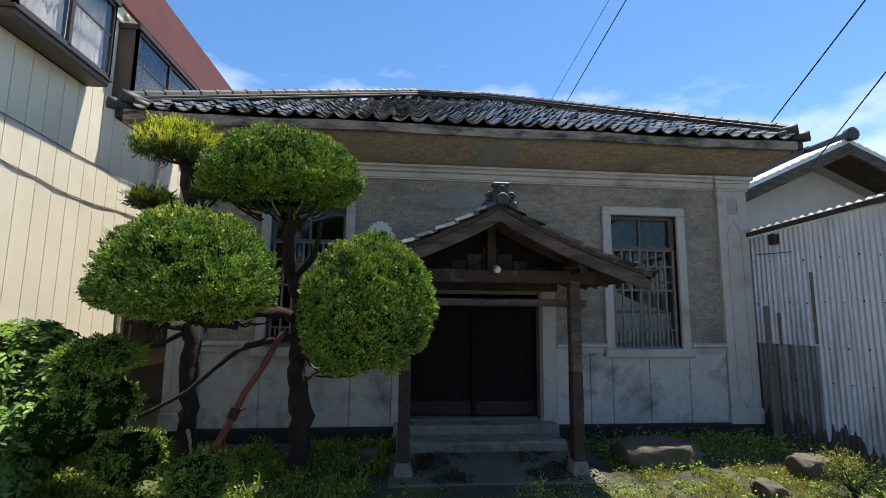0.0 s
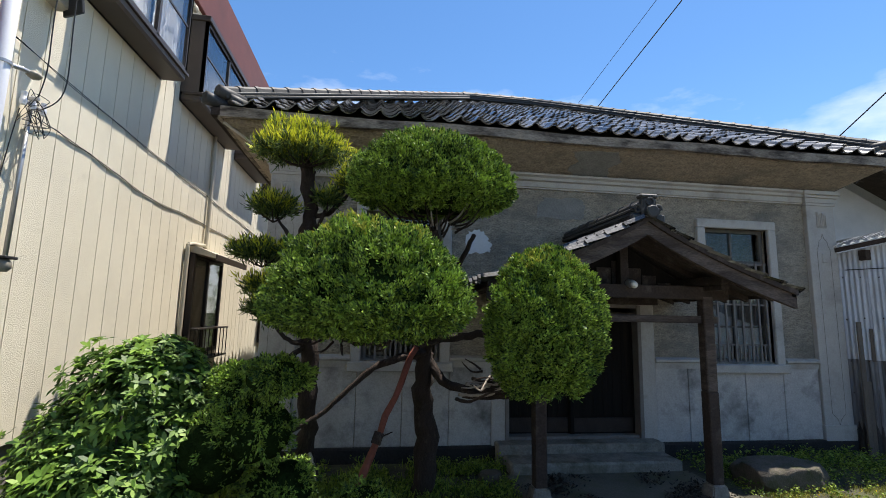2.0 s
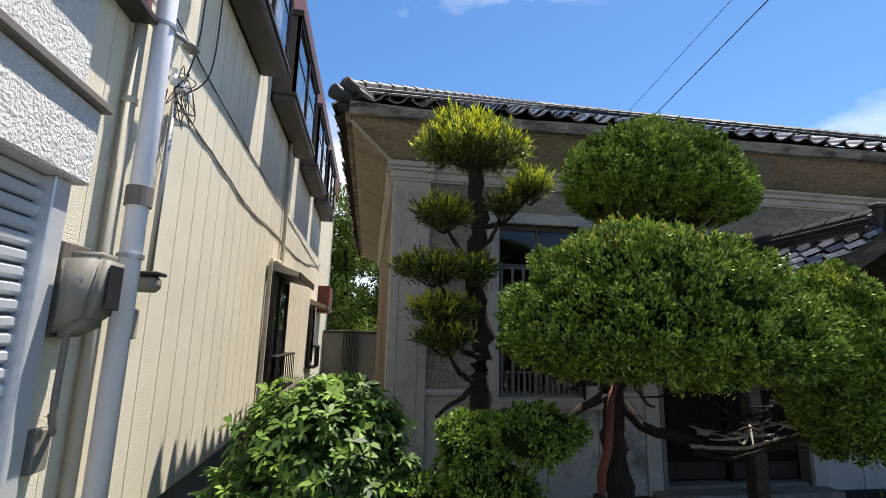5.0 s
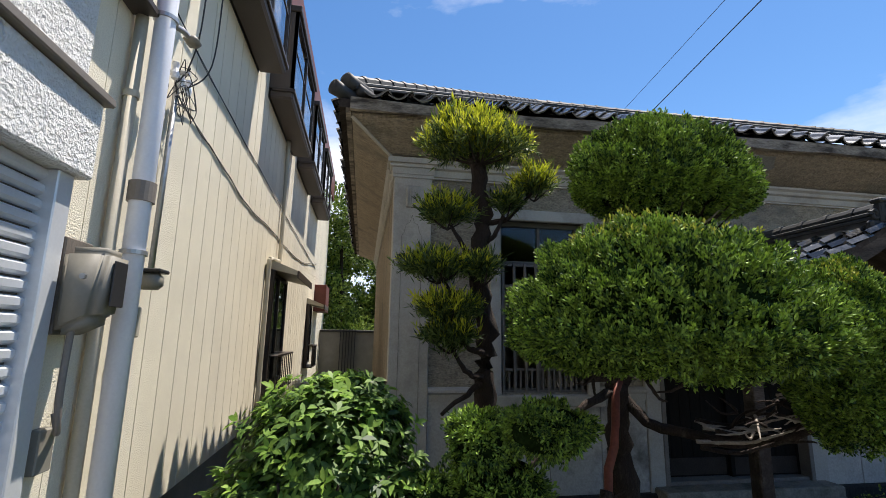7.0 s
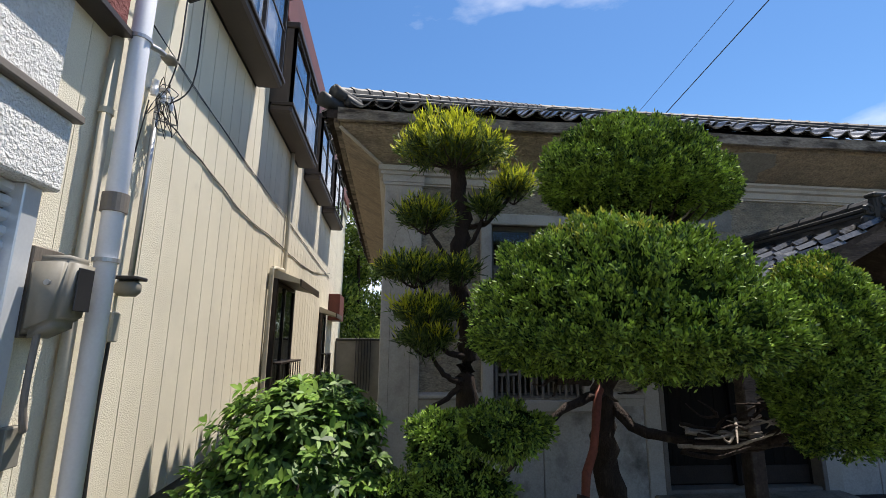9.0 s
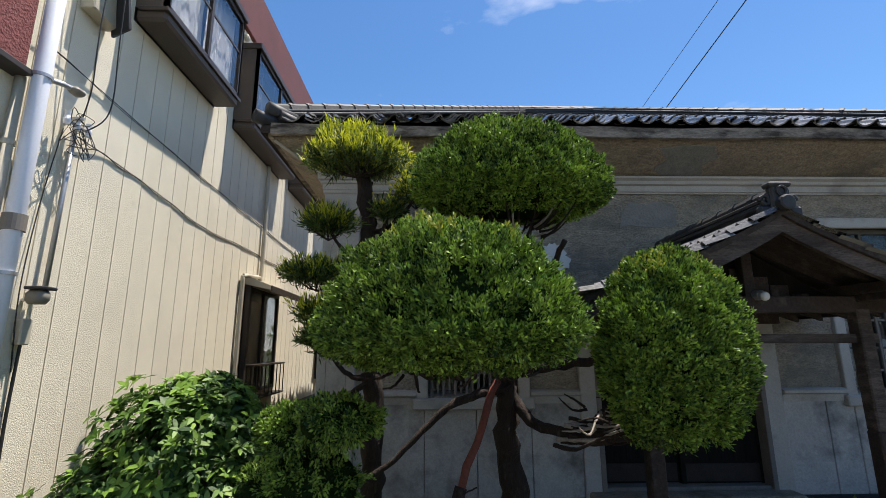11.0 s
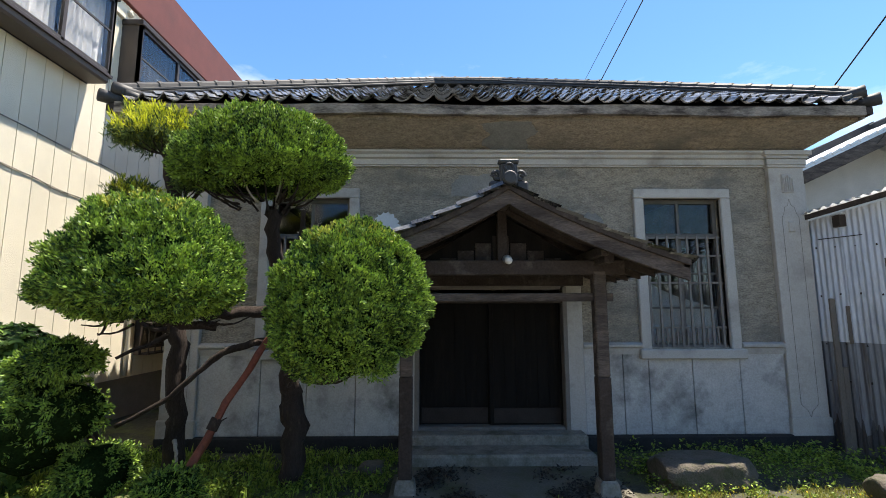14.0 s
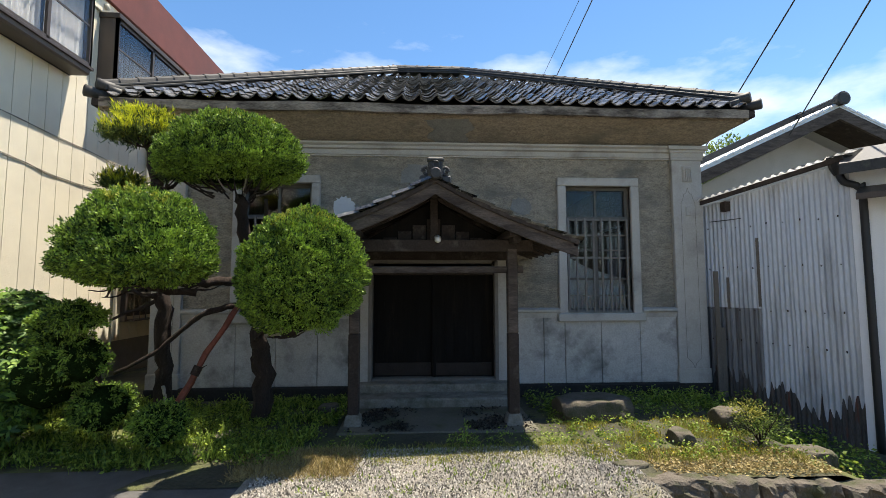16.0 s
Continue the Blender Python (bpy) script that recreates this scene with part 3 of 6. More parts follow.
# pale sheet behind the lattice: a bright reflection in the panes built as a shape
for x0, x1 in ((WR[0], WR[1]),):
    bm = bmesh.new()
    pts = [(x0 + 0.16, 1.2), (x0 + 0.16, 1.75), (x0 + 0.22, 2.12), (x0 + 0.4, 2.0), (x0 + 0.62, 1.9), (x0 + 0.95, 1.8), (x1 - 0.18, 1.72), (x1 - 0.16, 1.2)]
    lo = [bm.verts.new((x, HY + 0.17 + 0.01 * math.sin(9 * i), 1.1)) for i, (x, z) in enumerate(pts)]
    hi = [bm.verts.new((x, HY + 0.165 + 0.012 * math.sin(7 * i), z)) for i, (x, z) in enumerate(pts)]
    for i in range(len(pts) - 1):
        bm.faces.new((lo[i], lo[i + 1], hi[i + 1], hi[i]))
    bmesh.ops.solidify(bm, geom=bm.faces[:], thickness=0.006)
    whole("reflection_sheet", bm, "cloth", "pale sheet behind the lattice window, shaped as a reflection in the glass", "cloth")
whole("window_bench", box(WR[0], WR[1], HY + 0.24, HY + 0.6, 0.1, 1.1, bevel=0.01), "wood", "low wooden bench inside below the window", "bench")

# doorway
door = thing("door_1", "pair of dark weathered wooden sliding entrance doors, closed", "door", "structure")
for a, b in ((DX0, (DX0 + DX1) / 2 + 0.02), ((DX0 + DX1) / 2 - 0.02, DX1)):
    y = HY + 0.12 + (0.05 if a == DX0 else 0.0)
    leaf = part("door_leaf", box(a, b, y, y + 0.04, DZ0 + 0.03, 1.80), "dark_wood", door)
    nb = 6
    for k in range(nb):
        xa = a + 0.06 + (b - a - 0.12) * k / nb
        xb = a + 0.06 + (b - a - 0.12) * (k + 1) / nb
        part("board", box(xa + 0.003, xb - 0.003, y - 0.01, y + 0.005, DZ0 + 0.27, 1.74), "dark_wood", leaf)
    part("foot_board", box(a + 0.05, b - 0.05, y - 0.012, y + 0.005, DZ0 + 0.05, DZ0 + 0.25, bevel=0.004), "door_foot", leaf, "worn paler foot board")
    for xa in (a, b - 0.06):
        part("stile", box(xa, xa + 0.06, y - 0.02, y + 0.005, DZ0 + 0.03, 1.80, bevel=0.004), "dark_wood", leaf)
frame_ = thing("door_frame", "grey weathered wooden door frame with lintel", "door frame", "structure")
for a, b in ((DX0 - 0.22, DX0), (DX1, DX1 + 0.24)):
    part("jamb", box(a, b, HY - 0.05, HY + 0.22, 0.0, DZ1 + 0.35, bevel=0.01), "trim", frame_)
for a, b in ((DX0 - 0.03, DX0 + 0.03), (DX1 - 0.03, DX1 + 0.03)):
    part("post", box(a, b, HY - 0.06, HY + 0.2, 0.12, DZ1, bevel=0.006), "lattice", frame_)
part("lintel", box(DX0, DX1, HY - 0.03, HY + 0.2, 1.80, 1.92, bevel=0.008), "wood", frame_)
part("threshold", box(DX0 - 0.2, DX1 + 0.2, HY - 0.02, HY + 0.2, 0.04, DZ0 + 0.03, bevel=0.01), "lattice", frame_)

whole("stone_step", box(-0.02, 2.36, 6.86, HY - 0.02, -0.2, 0.125, bevel=0.02), "stone", "worn grey stone sill step at the entrance", "step", group="entrance steps")
whole("stone_step", box(0.03, 2.32, 6.42, 6.86, -0.25, 0.015, bevel=0.025), "stone", "broad low stone step below the sill", "step", group="entrance steps")
whole("porch_slab", box(-0.05, 2.4, 5.3, 6.45, -0.3, G + 0.022, bevel=0.02), "concrete", "mossy damp concrete slab under the porch", "slab", "structure")

# stains of bare mortar and pale repair on the front
def blotch(name, pts, y, mat, label):
    bm = bmesh.new()
    f = bm.faces.new([bm.verts.new((x, y, z)) for x, z in ragged(pts, 0.022, len(pts) + 3)])
    r = bmesh.ops.extrude_face_region(bm, geom=[f])
    bmesh.ops.translate(bm, verts=[v for v in r["geom"] if isinstance(v, bmesh.types.BMVert)], vec=(0, 0.03, 0))
    return whole(name, bm, mat, label, "plaster patch", "structure")


blotch("repair_patch", [(-0.44, 2.72), (-0.12, 2.74), (-0.06, 2.86), (-0.12, 2.95), (-0.2, 3.06), (-0.33, 3.08), (-0.44, 3.0)], HY - 0.012, "new_patch", "pale patch of repaired plaster")
blotch("bare_patch", [(2.42, 2.9), (2.55, 2.82), (2.75, 2.78), (2.8, 2.95), (2.68, 3.08), (2.5, 3.06)], HY - 0.01, "patch", "dark patch of bare mortar")
blotch("bare_patch", [(0.62, 3.3), (1.35, 3.3), (1.4, 3.5), (1.36, 3.62), (0.75, 3.62), (0.66, 3.5)], HY - 0.008, "patch", "grey patch of bare mortar under the cornice")

# ---- main roof ----
EX0, EX1, EY = -3.88, 6.24, 6.52
EZ = 4.44
PITCH = 0.545
RY = 11.4
RX0, RX1 = 0.35, 2.0
RZ = EZ + (RY - EY) * PITCH
BY = house_back + 0.65


def roof_plane(name, pts, mat="wood"):
    bm = bmesh.new()
    up = [bm.verts.new(p) for p in pts]
    dn = [bm.verts.new((p[0], p[1], p[2] - 0.1)) for p in pts]
    bm.faces.new(up)
    bm.faces.new(dn[::-1])
    n = len(pts)
    for i in range(n):
        bm.faces.new((up[i], dn[i], dn[(i + 1) % n], up[(i + 1) % n]))
    return bm


main_roof = thing("main_roof", "hipped roof of dark grey curved clay tiles, worn and uneven", "roof", "structure")
part("deck", roof_plane("deck", [(EX0, EY, EZ - 0.06), (EX1, EY, EZ - 0.06), (RX1, RY, RZ - 0.06), (RX0, RY, RZ - 0.06)]), "wood", main_roof)
part("deck", roof_plane("deck", [(EX0, EY, EZ - 0.06), (RX0, RY, RZ - 0.06), (RX0, RY + 0.3, RZ - 0.06), (EX0, BY, EZ - 0.06)]), "wood", main_roof)
part("deck", roof_plane("deck", [(EX1, EY, EZ - 0.06), (EX1, BY, EZ - 0.06), (RX1, RY + 0.3, RZ - 0.06), (RX1, RY, RZ - 0.06)]), "wood", main_roof)
part("deck", roof_plane("deck", [(EX0, BY, EZ - 0.06), (RX0, RY + 0.3, RZ - 0.06), (RX1, RY + 0.3, RZ - 0.06), (EX1, BY, EZ - 0.06)]), "wood", main_roof)


def wavy_board(p, q, w, h, seed, sag=0.012, n=24):
    """A long fascia board that has warped a little."""
    rng = random.Random(seed)
    bm = bmesh.new()
    p, q = Vector(p), Vector(q)
    d = (q - p).normalized()
    o = Vector((d.y, -d.x, 0))
    ph = rng.random() * 6
    rings = []
    for i in range(n + 1):
        c = p.lerp(q, i / n) + Vector((0, 0, sag * math.sin(i * 0.8 + ph)))
        hh = h * (1 + 0.1 * math.sin(i * 1.9 + ph))
        rings.append([bm.verts.new(c + o * (w / 2 * a) + Vector((0, 0, b * hh / 2))) for a, b in ((-1, -1), (1, -1), (1, 1), (-1, 1))])
    for r0, r1 in zip(rings, rings[1:]):
        for k in range(4):
            bm.faces.new((r0[k], r0[(k + 1) % 4], r1[(k + 1) % 4], r1[k]))
    bm.faces.new(rings[0][::-1])
    bm.faces.new(rings[-1])
    return bm


part("fascia", wavy_board((EX0 + 0.12, EY + 0.0, EZ - 0.125), (EX1 - 0.12, EY + 0.0, EZ - 0.135), 0.06, 0.13, 3), "eave_wood", main_roof, "weathered pale fascia board, partly rotten")
part("fascia", wavy_board((EX0 + 0.1, EY + 0.05, EZ - 0.135), (EX0 + 0.1, BY, EZ - 0.135), 0.06, 0.12, 4), "eave_wood", main_roof)
part("fascia", wavy_board((EX1 - 0.1, EY + 0.05, EZ - 0.135), (EX1 - 0.1, BY, EZ - 0.135), 0.06, 0.12, 5), "eave_wood", main_roof)


def soffit_bm(pts):
    bm = bmesh.new()
    a = [bm.verts.new(p) for p in pts]
    b = [bm.verts.new((p[0], p[1], p[2] + 0.05)) for p in pts]
    n = len(pts)
    bm.faces.new(a[::-1])
    bm.faces.new(b)
    for i in range(n):
        bm.faces.new((a[i], a[(i + 1) % n], b[(i + 1) % n], b[i]))
    return bm


SZ0, SZ1 = EZ - 0.21, 3.95
part("soffit", soffit_bm([(EX0 + 0.14, EY + 0.08, SZ0), (EX1 - 0.14, EY + 0.08, SZ0), (HX1, HY, SZ1), (HX0, HY, SZ1)]), "soffit", main_roof, "brown rough plaster eave underside with crumbling patches")
part("soffit", soffit_bm([(EX0 + 0.14, EY + 0.08, SZ0), (HX0, HY, SZ1), (HX0, house_back, SZ1), (EX0 + 0.14, BY, SZ0)]), "soffit", main_roof)
part("soffit", soffit_bm([(EX1 - 0.14, EY + 0.08, SZ0), (EX1 - 0.14, BY, SZ0), (HX1, house_back, SZ1), (HX1, HY, SZ1)]), "soffit", main_roof)
part("soffit_rib", beam((EX0 + 0.14, EY + 0.08, SZ0 - 0.01), (HX0, HY, SZ1 - 0.01), 0.05, 0.02), "trim", main_roof)
# crumbling plaster on the sloping underside
bm = bmesh.new()
sl = (SZ1 - SZ0) / (HY - EY - 0.08)
pp = [(1.02, 6.66), (1.7, 6.64), (1.82, 6.8), (1.66, 6.92), (1.74, 7.08), (1.2, 7.1), (1.06, 6.98), (1.16, 6.85)]
f = bm.faces.new([bm.verts.new((x, y, SZ0 + (y - EY - 0.08) * sl - 0.012)) for x, y in ragged(pp, 0.02, 8)])
r = bmesh.ops.extrude_face_region(bm, geom=[f])
bmesh.ops.translate(bm, verts=[v for v in r["geom"] if isinstance(v, bmesh.types.BMVert)], vec=(0, 0, 0.03))
part("soffit_patch", bm, "patch", main_roof, "crumbling grey patch of bare mortar")

# hip ridges with round caps, stacked flat ridge tiles under them
def ridge_line(p, q, w, courses, parent, step=0.27, end=0.0, mat="ridge"):
    p, q = Vector(p), Vector(q)
    d = (q - p).normalized()
    side = d.cross(Vector((0, 0, 1))).normalized()
    up = side.cross(d)
    for c in range(courses):
        part("ridge_course", beam(p + up * (0.04 + 0.045 * c), q + up * (0.04 + 0.045 * c), w * (1 - 0.05 * c), 0.038, bevel=0.008), mat, parent)
    n = max(1, int((q - p).length / step))
    base = 0.03 + 0.045 * courses
    for i in range(n):
        a = p + (q - p) * (i / n) + up * base
        b = p + (q - p) * ((i + 1) / n) + up * base
        rr = w * 0.36
        bm = tube([a - d * 0.02, a + d * 0.035, a + d * 0.036, b], [rr * 1.12, rr * 1.12, rr, rr * 0.97], sides=10)
        part("ridge_cap", bm, mat, parent)


hip = 0.06
ridge_line((EX0 + 0.1, EY + 0.1, EZ + hip), (RX0, RY, RZ + hip), 0.22, 2, main_roof)
ridge_line((EX1 - 0.1, EY + 0.1, EZ + hip), (RX1, RY, RZ + hip), 0.22, 2, main_roof)
ridge_line((RX0 - 0.1, RY, RZ + 0.02), (RX1 + 0.1, RY, RZ + 0.02), 0.26, 3, main_roof)
# round end tiles at the two corners
for x, s in ((EX0, 1), (EX1, -1)):
    for dz, r, o in ((0.16, 0.085, 0.12), (0.03, 0.08, 0.0), (0.1, 0.07, 0.24)):
        c = Vector((x + s * (0.02 + o), EY + 0.02 + o * 0.6, EZ + dz))
        d = Vector((-s * 0.7, -0.7, 0.05))
        bm = tube([c + d * 0.13, c + d * 0.12, c, c - d * 0.25], [r * 0.8, r * 1.08, r, r * 0.9], sides=14)
        part("corner_tile", bm, "ridge", main_roof, "round mossy corner end tile", True)

# ---- porch ----
PXM = 1.12
PX0, PX1 = -0.62, 2.83
PYF, PYB = 5.07, HY
PZA, PZE = 2.86, 2.12
porch = thing("porch", "small weathered timber entrance porch with tiled gable roof", "porch")
for x, y in ((0.11, 5.66), (2.13, 5.60)):
    part("post", box(x - 0.065, x + 0.065, y - 0.065, y + 0.065, 1.02, 2.1, bevel=0.012), "barge", porch, "bleached upper post")
    part("post_foot", box(x - 0.068, x + 0.068, y - 0.068, y + 0.068, 0.02, 1.02, bevel=0.012), "wood", porch, "darker spliced lower post")
    bm = bmesh.new()
    r = bmesh.ops.create_cube(bm, size=1.0)
    for v in bm.verts:
        k = 0.12 if v.co.z < 0 else 0.085
        v.co = Vector((x + (1 if v.co.x > 0 else -1) * k, y + (1 if v.co.y > 0 else -1) * k, -0.16 if v.co.z < 0 else 0.025))
    bmesh.ops.bevel(bm, geom=bm.edges[:], offset=0.015, segments=2, affect="EDGES")
    part("post_base", bm, "stone", porch, "grey stone post base")
part("front_beam", beam((-0.18, 5.63, 2.14), (2.40, 5.60, 2.14), 0.12, 0.15), "wood", porch)
part("tie_beam", beam((-0.1, 5.66, 1.83), (2.28, 5.63, 1.83), 0.09, 0.085), "barge", porch, "bleached grey tie beam")
part("rear_beam", beam((-0.15, 7.0, 2.1), (2.4, 7.0, 2.1), 0.1, 0.14), "wood", porch)
part("transom_board", box(0.16, 2.1, 7.02, 7.1, 1.98, 2.06, bevel=0.004), "lattice", porch)
for x, y in ((0.11, 5.66), (2.13, 5.6)):
    part("side_beam", beam((x, y - 0.35, 2.22), (x, 7.1, 2.22), 0.1, 0.12), "wood", porch)
part("king_post", box(PXM - 0.05, PXM + 0.05, 5.57, 5.67, 2.2, 2.75, bevel=0.006), "wood", porch)
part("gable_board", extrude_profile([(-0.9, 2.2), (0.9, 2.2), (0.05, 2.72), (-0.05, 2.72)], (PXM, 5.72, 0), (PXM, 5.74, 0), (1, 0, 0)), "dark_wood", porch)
for k in range(9):
    x = PXM - 0.76 + 0.19 * k
    part("gable_slat", box(x - 0.088, x + 0.088, 5.70, 5.716 + 0.004 * (k % 2), 2.2, 2.235 + max(0.0, 2.5 - 0.43 * abs(x - PXM) - 2.235), bevel=0.004), "wood", porch)
part("ridge_beam", beam((PXM, PYF + 0.05, PZA - 0.06), (PXM, PYB, PZA - 0.06), 0.09, 0.11), "wood", porch)


def porch_z(u):
    """Roof height at u = 0 (ridge) .. 1 (eave): a slight concave sweep."""
    return PZA + (PZE - PZA) * (u ** 0.9) + 0.05 * math.sin(math.pi * u) * -0.6


def sweep_board(s, y0, y1, top, bottom, u0=0.0, u1=1.0, n=14):
    bm = bmesh.new()
    half = (PXM - PX0) if s < 0 else (PX1 - PXM)
    rings = []
    for i in range(n + 1):
        u = u0 + (u1 - u0) * i / n
        x, z = PXM + s * half * u, porch_z(u)
        rings.append([bm.verts.new((x, y, z + t)) for y, t in ((y0, bottom), (y1, bottom), (y1, top), (y0, top))])
    for r0, r1 in zip(rings, rings[1:]):
        for k in range(4):
            bm.faces.new((r0[k], r0[(k + 1) % 4], r1[(k + 1) % 4], r1[k]))
    bm.faces.new(rings[0][::-1])
    bm.faces.new(rings[-1])
    return bm


for s in (-1, 1):
    part("bargeboard", sweep_board(s, PYF, PYF + 0.05, -0.01, -0.15), "barge", porch, "weathered grey-brown curved bargeboard")
    part("bargeboard_cap", sweep_board(s, PYF - 0.03, PYF + 0.03, 0.045, -0.008), "wood", porch)
    part("roof_deck", sweep_board(s, PYF + 0.05, PYB, 0.02, -0.015), "wood", porch)
    half = (PXM - PX0) if s < 0 else (PX1 - PXM)
    for k in range(6):
        y = PYF + 0.25 + k * 0.36
        part("rafter", sweep_board(s, y, y + 0.05, -0.018, -0.085, 0.03, 0.97, 8), "wood", porch)
    part("eave_batten", box(min(PXM + s * half, PXM + s * (half - 0.06)), max(PXM + s * half, PXM + s * (half - 0.06)), PYF, PYB, PZE - 0.03, PZE + 0.02, bevel=0.004), "wood", porch)
    for y in (6.2, 6.75):
        part("purlin", beam((PXM + s * half * 0.55, PYF + 0.1, porch_z(0.55) - 0.13), (PXM + s * half * 0.55, PYB, porch_z(0.55) - 0.13), 0.08, 0.09), "wood", porch) if y == 6.2 else None

lamp = thing("porch_lamp", "small round opal glass porch lamp on a timber beam", "lamp")
bm = bmesh.new()
bmesh.ops.create_uvsphere(bm, u_segments=16, v_segments=10, radius=0.042, matrix=Matrix.Translation((1.165, 5.46, 2.205)))
part("globe", bm, "bulb", lamp, "", True)
part("socket", tube([(1.165, 5.57, 2.225), (1.165, 5.50, 2.22), (1.165, 5.48, 2.21)], [0.05, 0.045, 0.03]), "steel", lamp)

# ---- tiles ----
def tile_mesh(name, w=0.27, l=0.29, mat="tile", th=0.018):
    """One curved pan tile: sagging pan with a raised roll at its side; x across, y up the slope."""
    bm = bmesh.new()
    prof = []
    n = 9
    for i in range(n + 1):
        u = i / n
        z = -0.046 * math.sin(math.pi * u / 0.72) if u < 0.72 else 0.042 * math.sin(math.pi * (u - 0.72) / 0.28)
        prof.append((u * (w + 0.025), z))
    rows = []
    for y, dz in ((0.0, 0.03), (l, 0.0)):
        rows.append([bm.verts.new((x, y, z + dz)) for x, z in prof])
    front = [bm.verts.new((v.co.x, v.co.y, v.co.z - th)) for v in rows[0]]
    for i in range(n):
        bm.faces.new((rows[0][i], rows[0][i + 1], rows[1][i + 1], rows[1][i]))
        bm.faces.new((front[i], front[i + 1], rows[0][i + 1], rows[0][i]))
    me = bpy.data.meshes.new(name)
    bm.to_mesh(me)
    bm.free()
    me.materials.append(M[mat])
    return me


def lay_tiles(parent, origin, ex, ey, ncol, nrow, limit, keep, w=0.268, step=0.235, seed=7):
    """Tiles from the eave up: single objects up to limit, the rest joined into one stuff part."""
    rng = random.Random(seed)
    me = tile_mesh("tile")
    ex, ey = Vector(ex).normalized(), Vector(ey).normalized()
    ez = ex.cross(ey)
    origin = Vector(origin)
    rest_v, rest_f = [], []
    co = [v.co.copy() for v in me.vertices]
    fs = [tuple(p.vertices) for p in me.polygons]
    made = 0
    for j in range(nrow):
        for i in range(ncol):
            if not keep(i * w, j * step):
                continue
            jit = Vector((rng.uniform(-1, 1) * 0.009, rng.uniform(-1, 1) * 0.016, rng.uniform(-1, 1) * 0.006))
            rot = Matrix.Rotation(rng.uniform(-0.035, 0.035), 4, "Z") @ Matrix.Rotation(rng.uniform(-0.05, 0.05), 4, "Y") @ Matrix.Rotation(rng.uniform(-0.03, 0.03), 4, "X")
            m = Matrix((ex, ey, ez)).transposed().to_4x4()
            m.translation = origin + ex * (i * w) + ey * (j * step)
            m = m @ Matrix.Translation(jit) @ rot
            if made < limit:
                ob = new("tile", me)
                ob.parent = parent
                ob.matrix_basis = Matrix.Translation(-Vector(parent.location)) @ m
                made += 1
            else:
                b = len(rest_v)
                rest_v += [m @ c for c in co]
                rest_f += [tuple(b + k for k in f) for f in fs]
    if rest_v:
        rm = bpy.data.meshes.new("tiles_beyond")
        rm.from_pydata(rest_v, [], rest_f)
        rm.materials.append(M["tile_rest"])
        ob = new("tiles_beyond", rm)
        ob.parent = parent
        ob.location = -Vector(parent.location)
        tagged(ob, "", "", "", "stuff")


slope = math.hypot(1, PITCH)
SW = EX1 - EX0
def keep_front(x, s):
    run = s / slope
    f = run / (RY - EY)
    return x > (RX0 - EX0) * f + 0.02 and x + 0.27 < SW - (EX1 - RX1) * f + 0.0


lay_tiles(main_roof, (EX0, EY - 0.06, EZ - 0.01), (1, 0, 0), (0, 1, PITCH), int(SW / 0.268), int((RY - EY) * slope / 0.235) + 1, 290, keep_front)
SD = BY - EY
pl = (RZ - EZ) / (RX0 - EX0)
sl2 = math.hypot(1, pl)
def keep_side(x, s):
    f = s / sl2 / (RX0 - EX0)
    return (SD - x) > (RY - EY) * f + 0.3 and (SD - x) < SD - (BY - RY - 0.3) * f


lay_tiles(main_roof, (EX0 - 0.06, BY, EZ - 0.01), (0, -1, 0), (1, 0, pl), int(SD / 0.268), int((RX0 - EX0) * sl2 / 0.235), 0, keep_side, seed=9)
pr = (RZ - EZ) / (EX1 - RX1)
lay_tiles(main_roof, (EX1 + 0.06, EY, EZ - 0.01), (0, 1, 0), (-1, 0, pr), int(SD / 0.268), int((EX1 - RX1) * math.hypot(1, pr) / 0.235), 0,
          lambda x, s: x > (RY - EY) * (s / math.hypot(1, pr) / (EX1 - RX1)) + 0.05, seed=10)

# porch tiles follow the swept slope, course by course
porch_tile = tile_mesh("porch_tile", 0.25, 0.27)
rng = random.Random(21)
for s in (-1, 1):
    half = (PXM - PX0) if s < 0 else (PX1 - PXM)
    nr = int(half * 1.1 / 0.215)
    for j in range(nr):
        u0, u1 = 1.03 - j / nr, 1.03 - (j + 1.2) / nr
        p0 = Vector((PXM + s * half * u0, 0, porch_z(min(1, u0)) + 0.05))
        p1 = Vector((PXM + s * half * max(0.0, u1), 0, porch_z(max(0.0, u1)) + 0.05))
        ey = (p1 - p0).normalized()
        ex = Vector((0, 1, 0)) if s > 0 else Vector((0, -1, 0))
        ez = ex.cross(ey)
        for i in range(9):
            m = Matrix((ex, ey, ez)).transposed().to_4x4()
            yy = PYF - 0.06 + i * 0.245 if s > 0 else PYB - 0.0 - i * 0.245
            if s < 0 and i == 8:
                yy = PYF + 0.2
            m.translation = Vector((p0.x, yy, p0.z + rng.uniform(-0.004, 0.004)))
            ob = new("tile", porch_tile)
            ob.parent = porch
            ob.matrix_basis = m @ Matrix.Rotation(rng.uniform(-0.03, 0.03), 4, "Z")
ridge_line((PXM, PYF - 0.02, PZA + 0.06), (PXM, PYB, PZA + 0.06), 0.2, 2, porch, 0.25)
# ogre-tile end plate with scrolls
oni = bmesh.new()
box(PXM - 0.085, PXM + 0.085, PYF - 0.05, PYF + 0.04, PZA + 0.02, PZA + 0.25, oni, 0.025)
box(PXM - 0.10, PXM + 0.10, PYF - 0.06, PYF + 0.05, PZA + 0.235, PZA + 0.28, oni, 0.015)
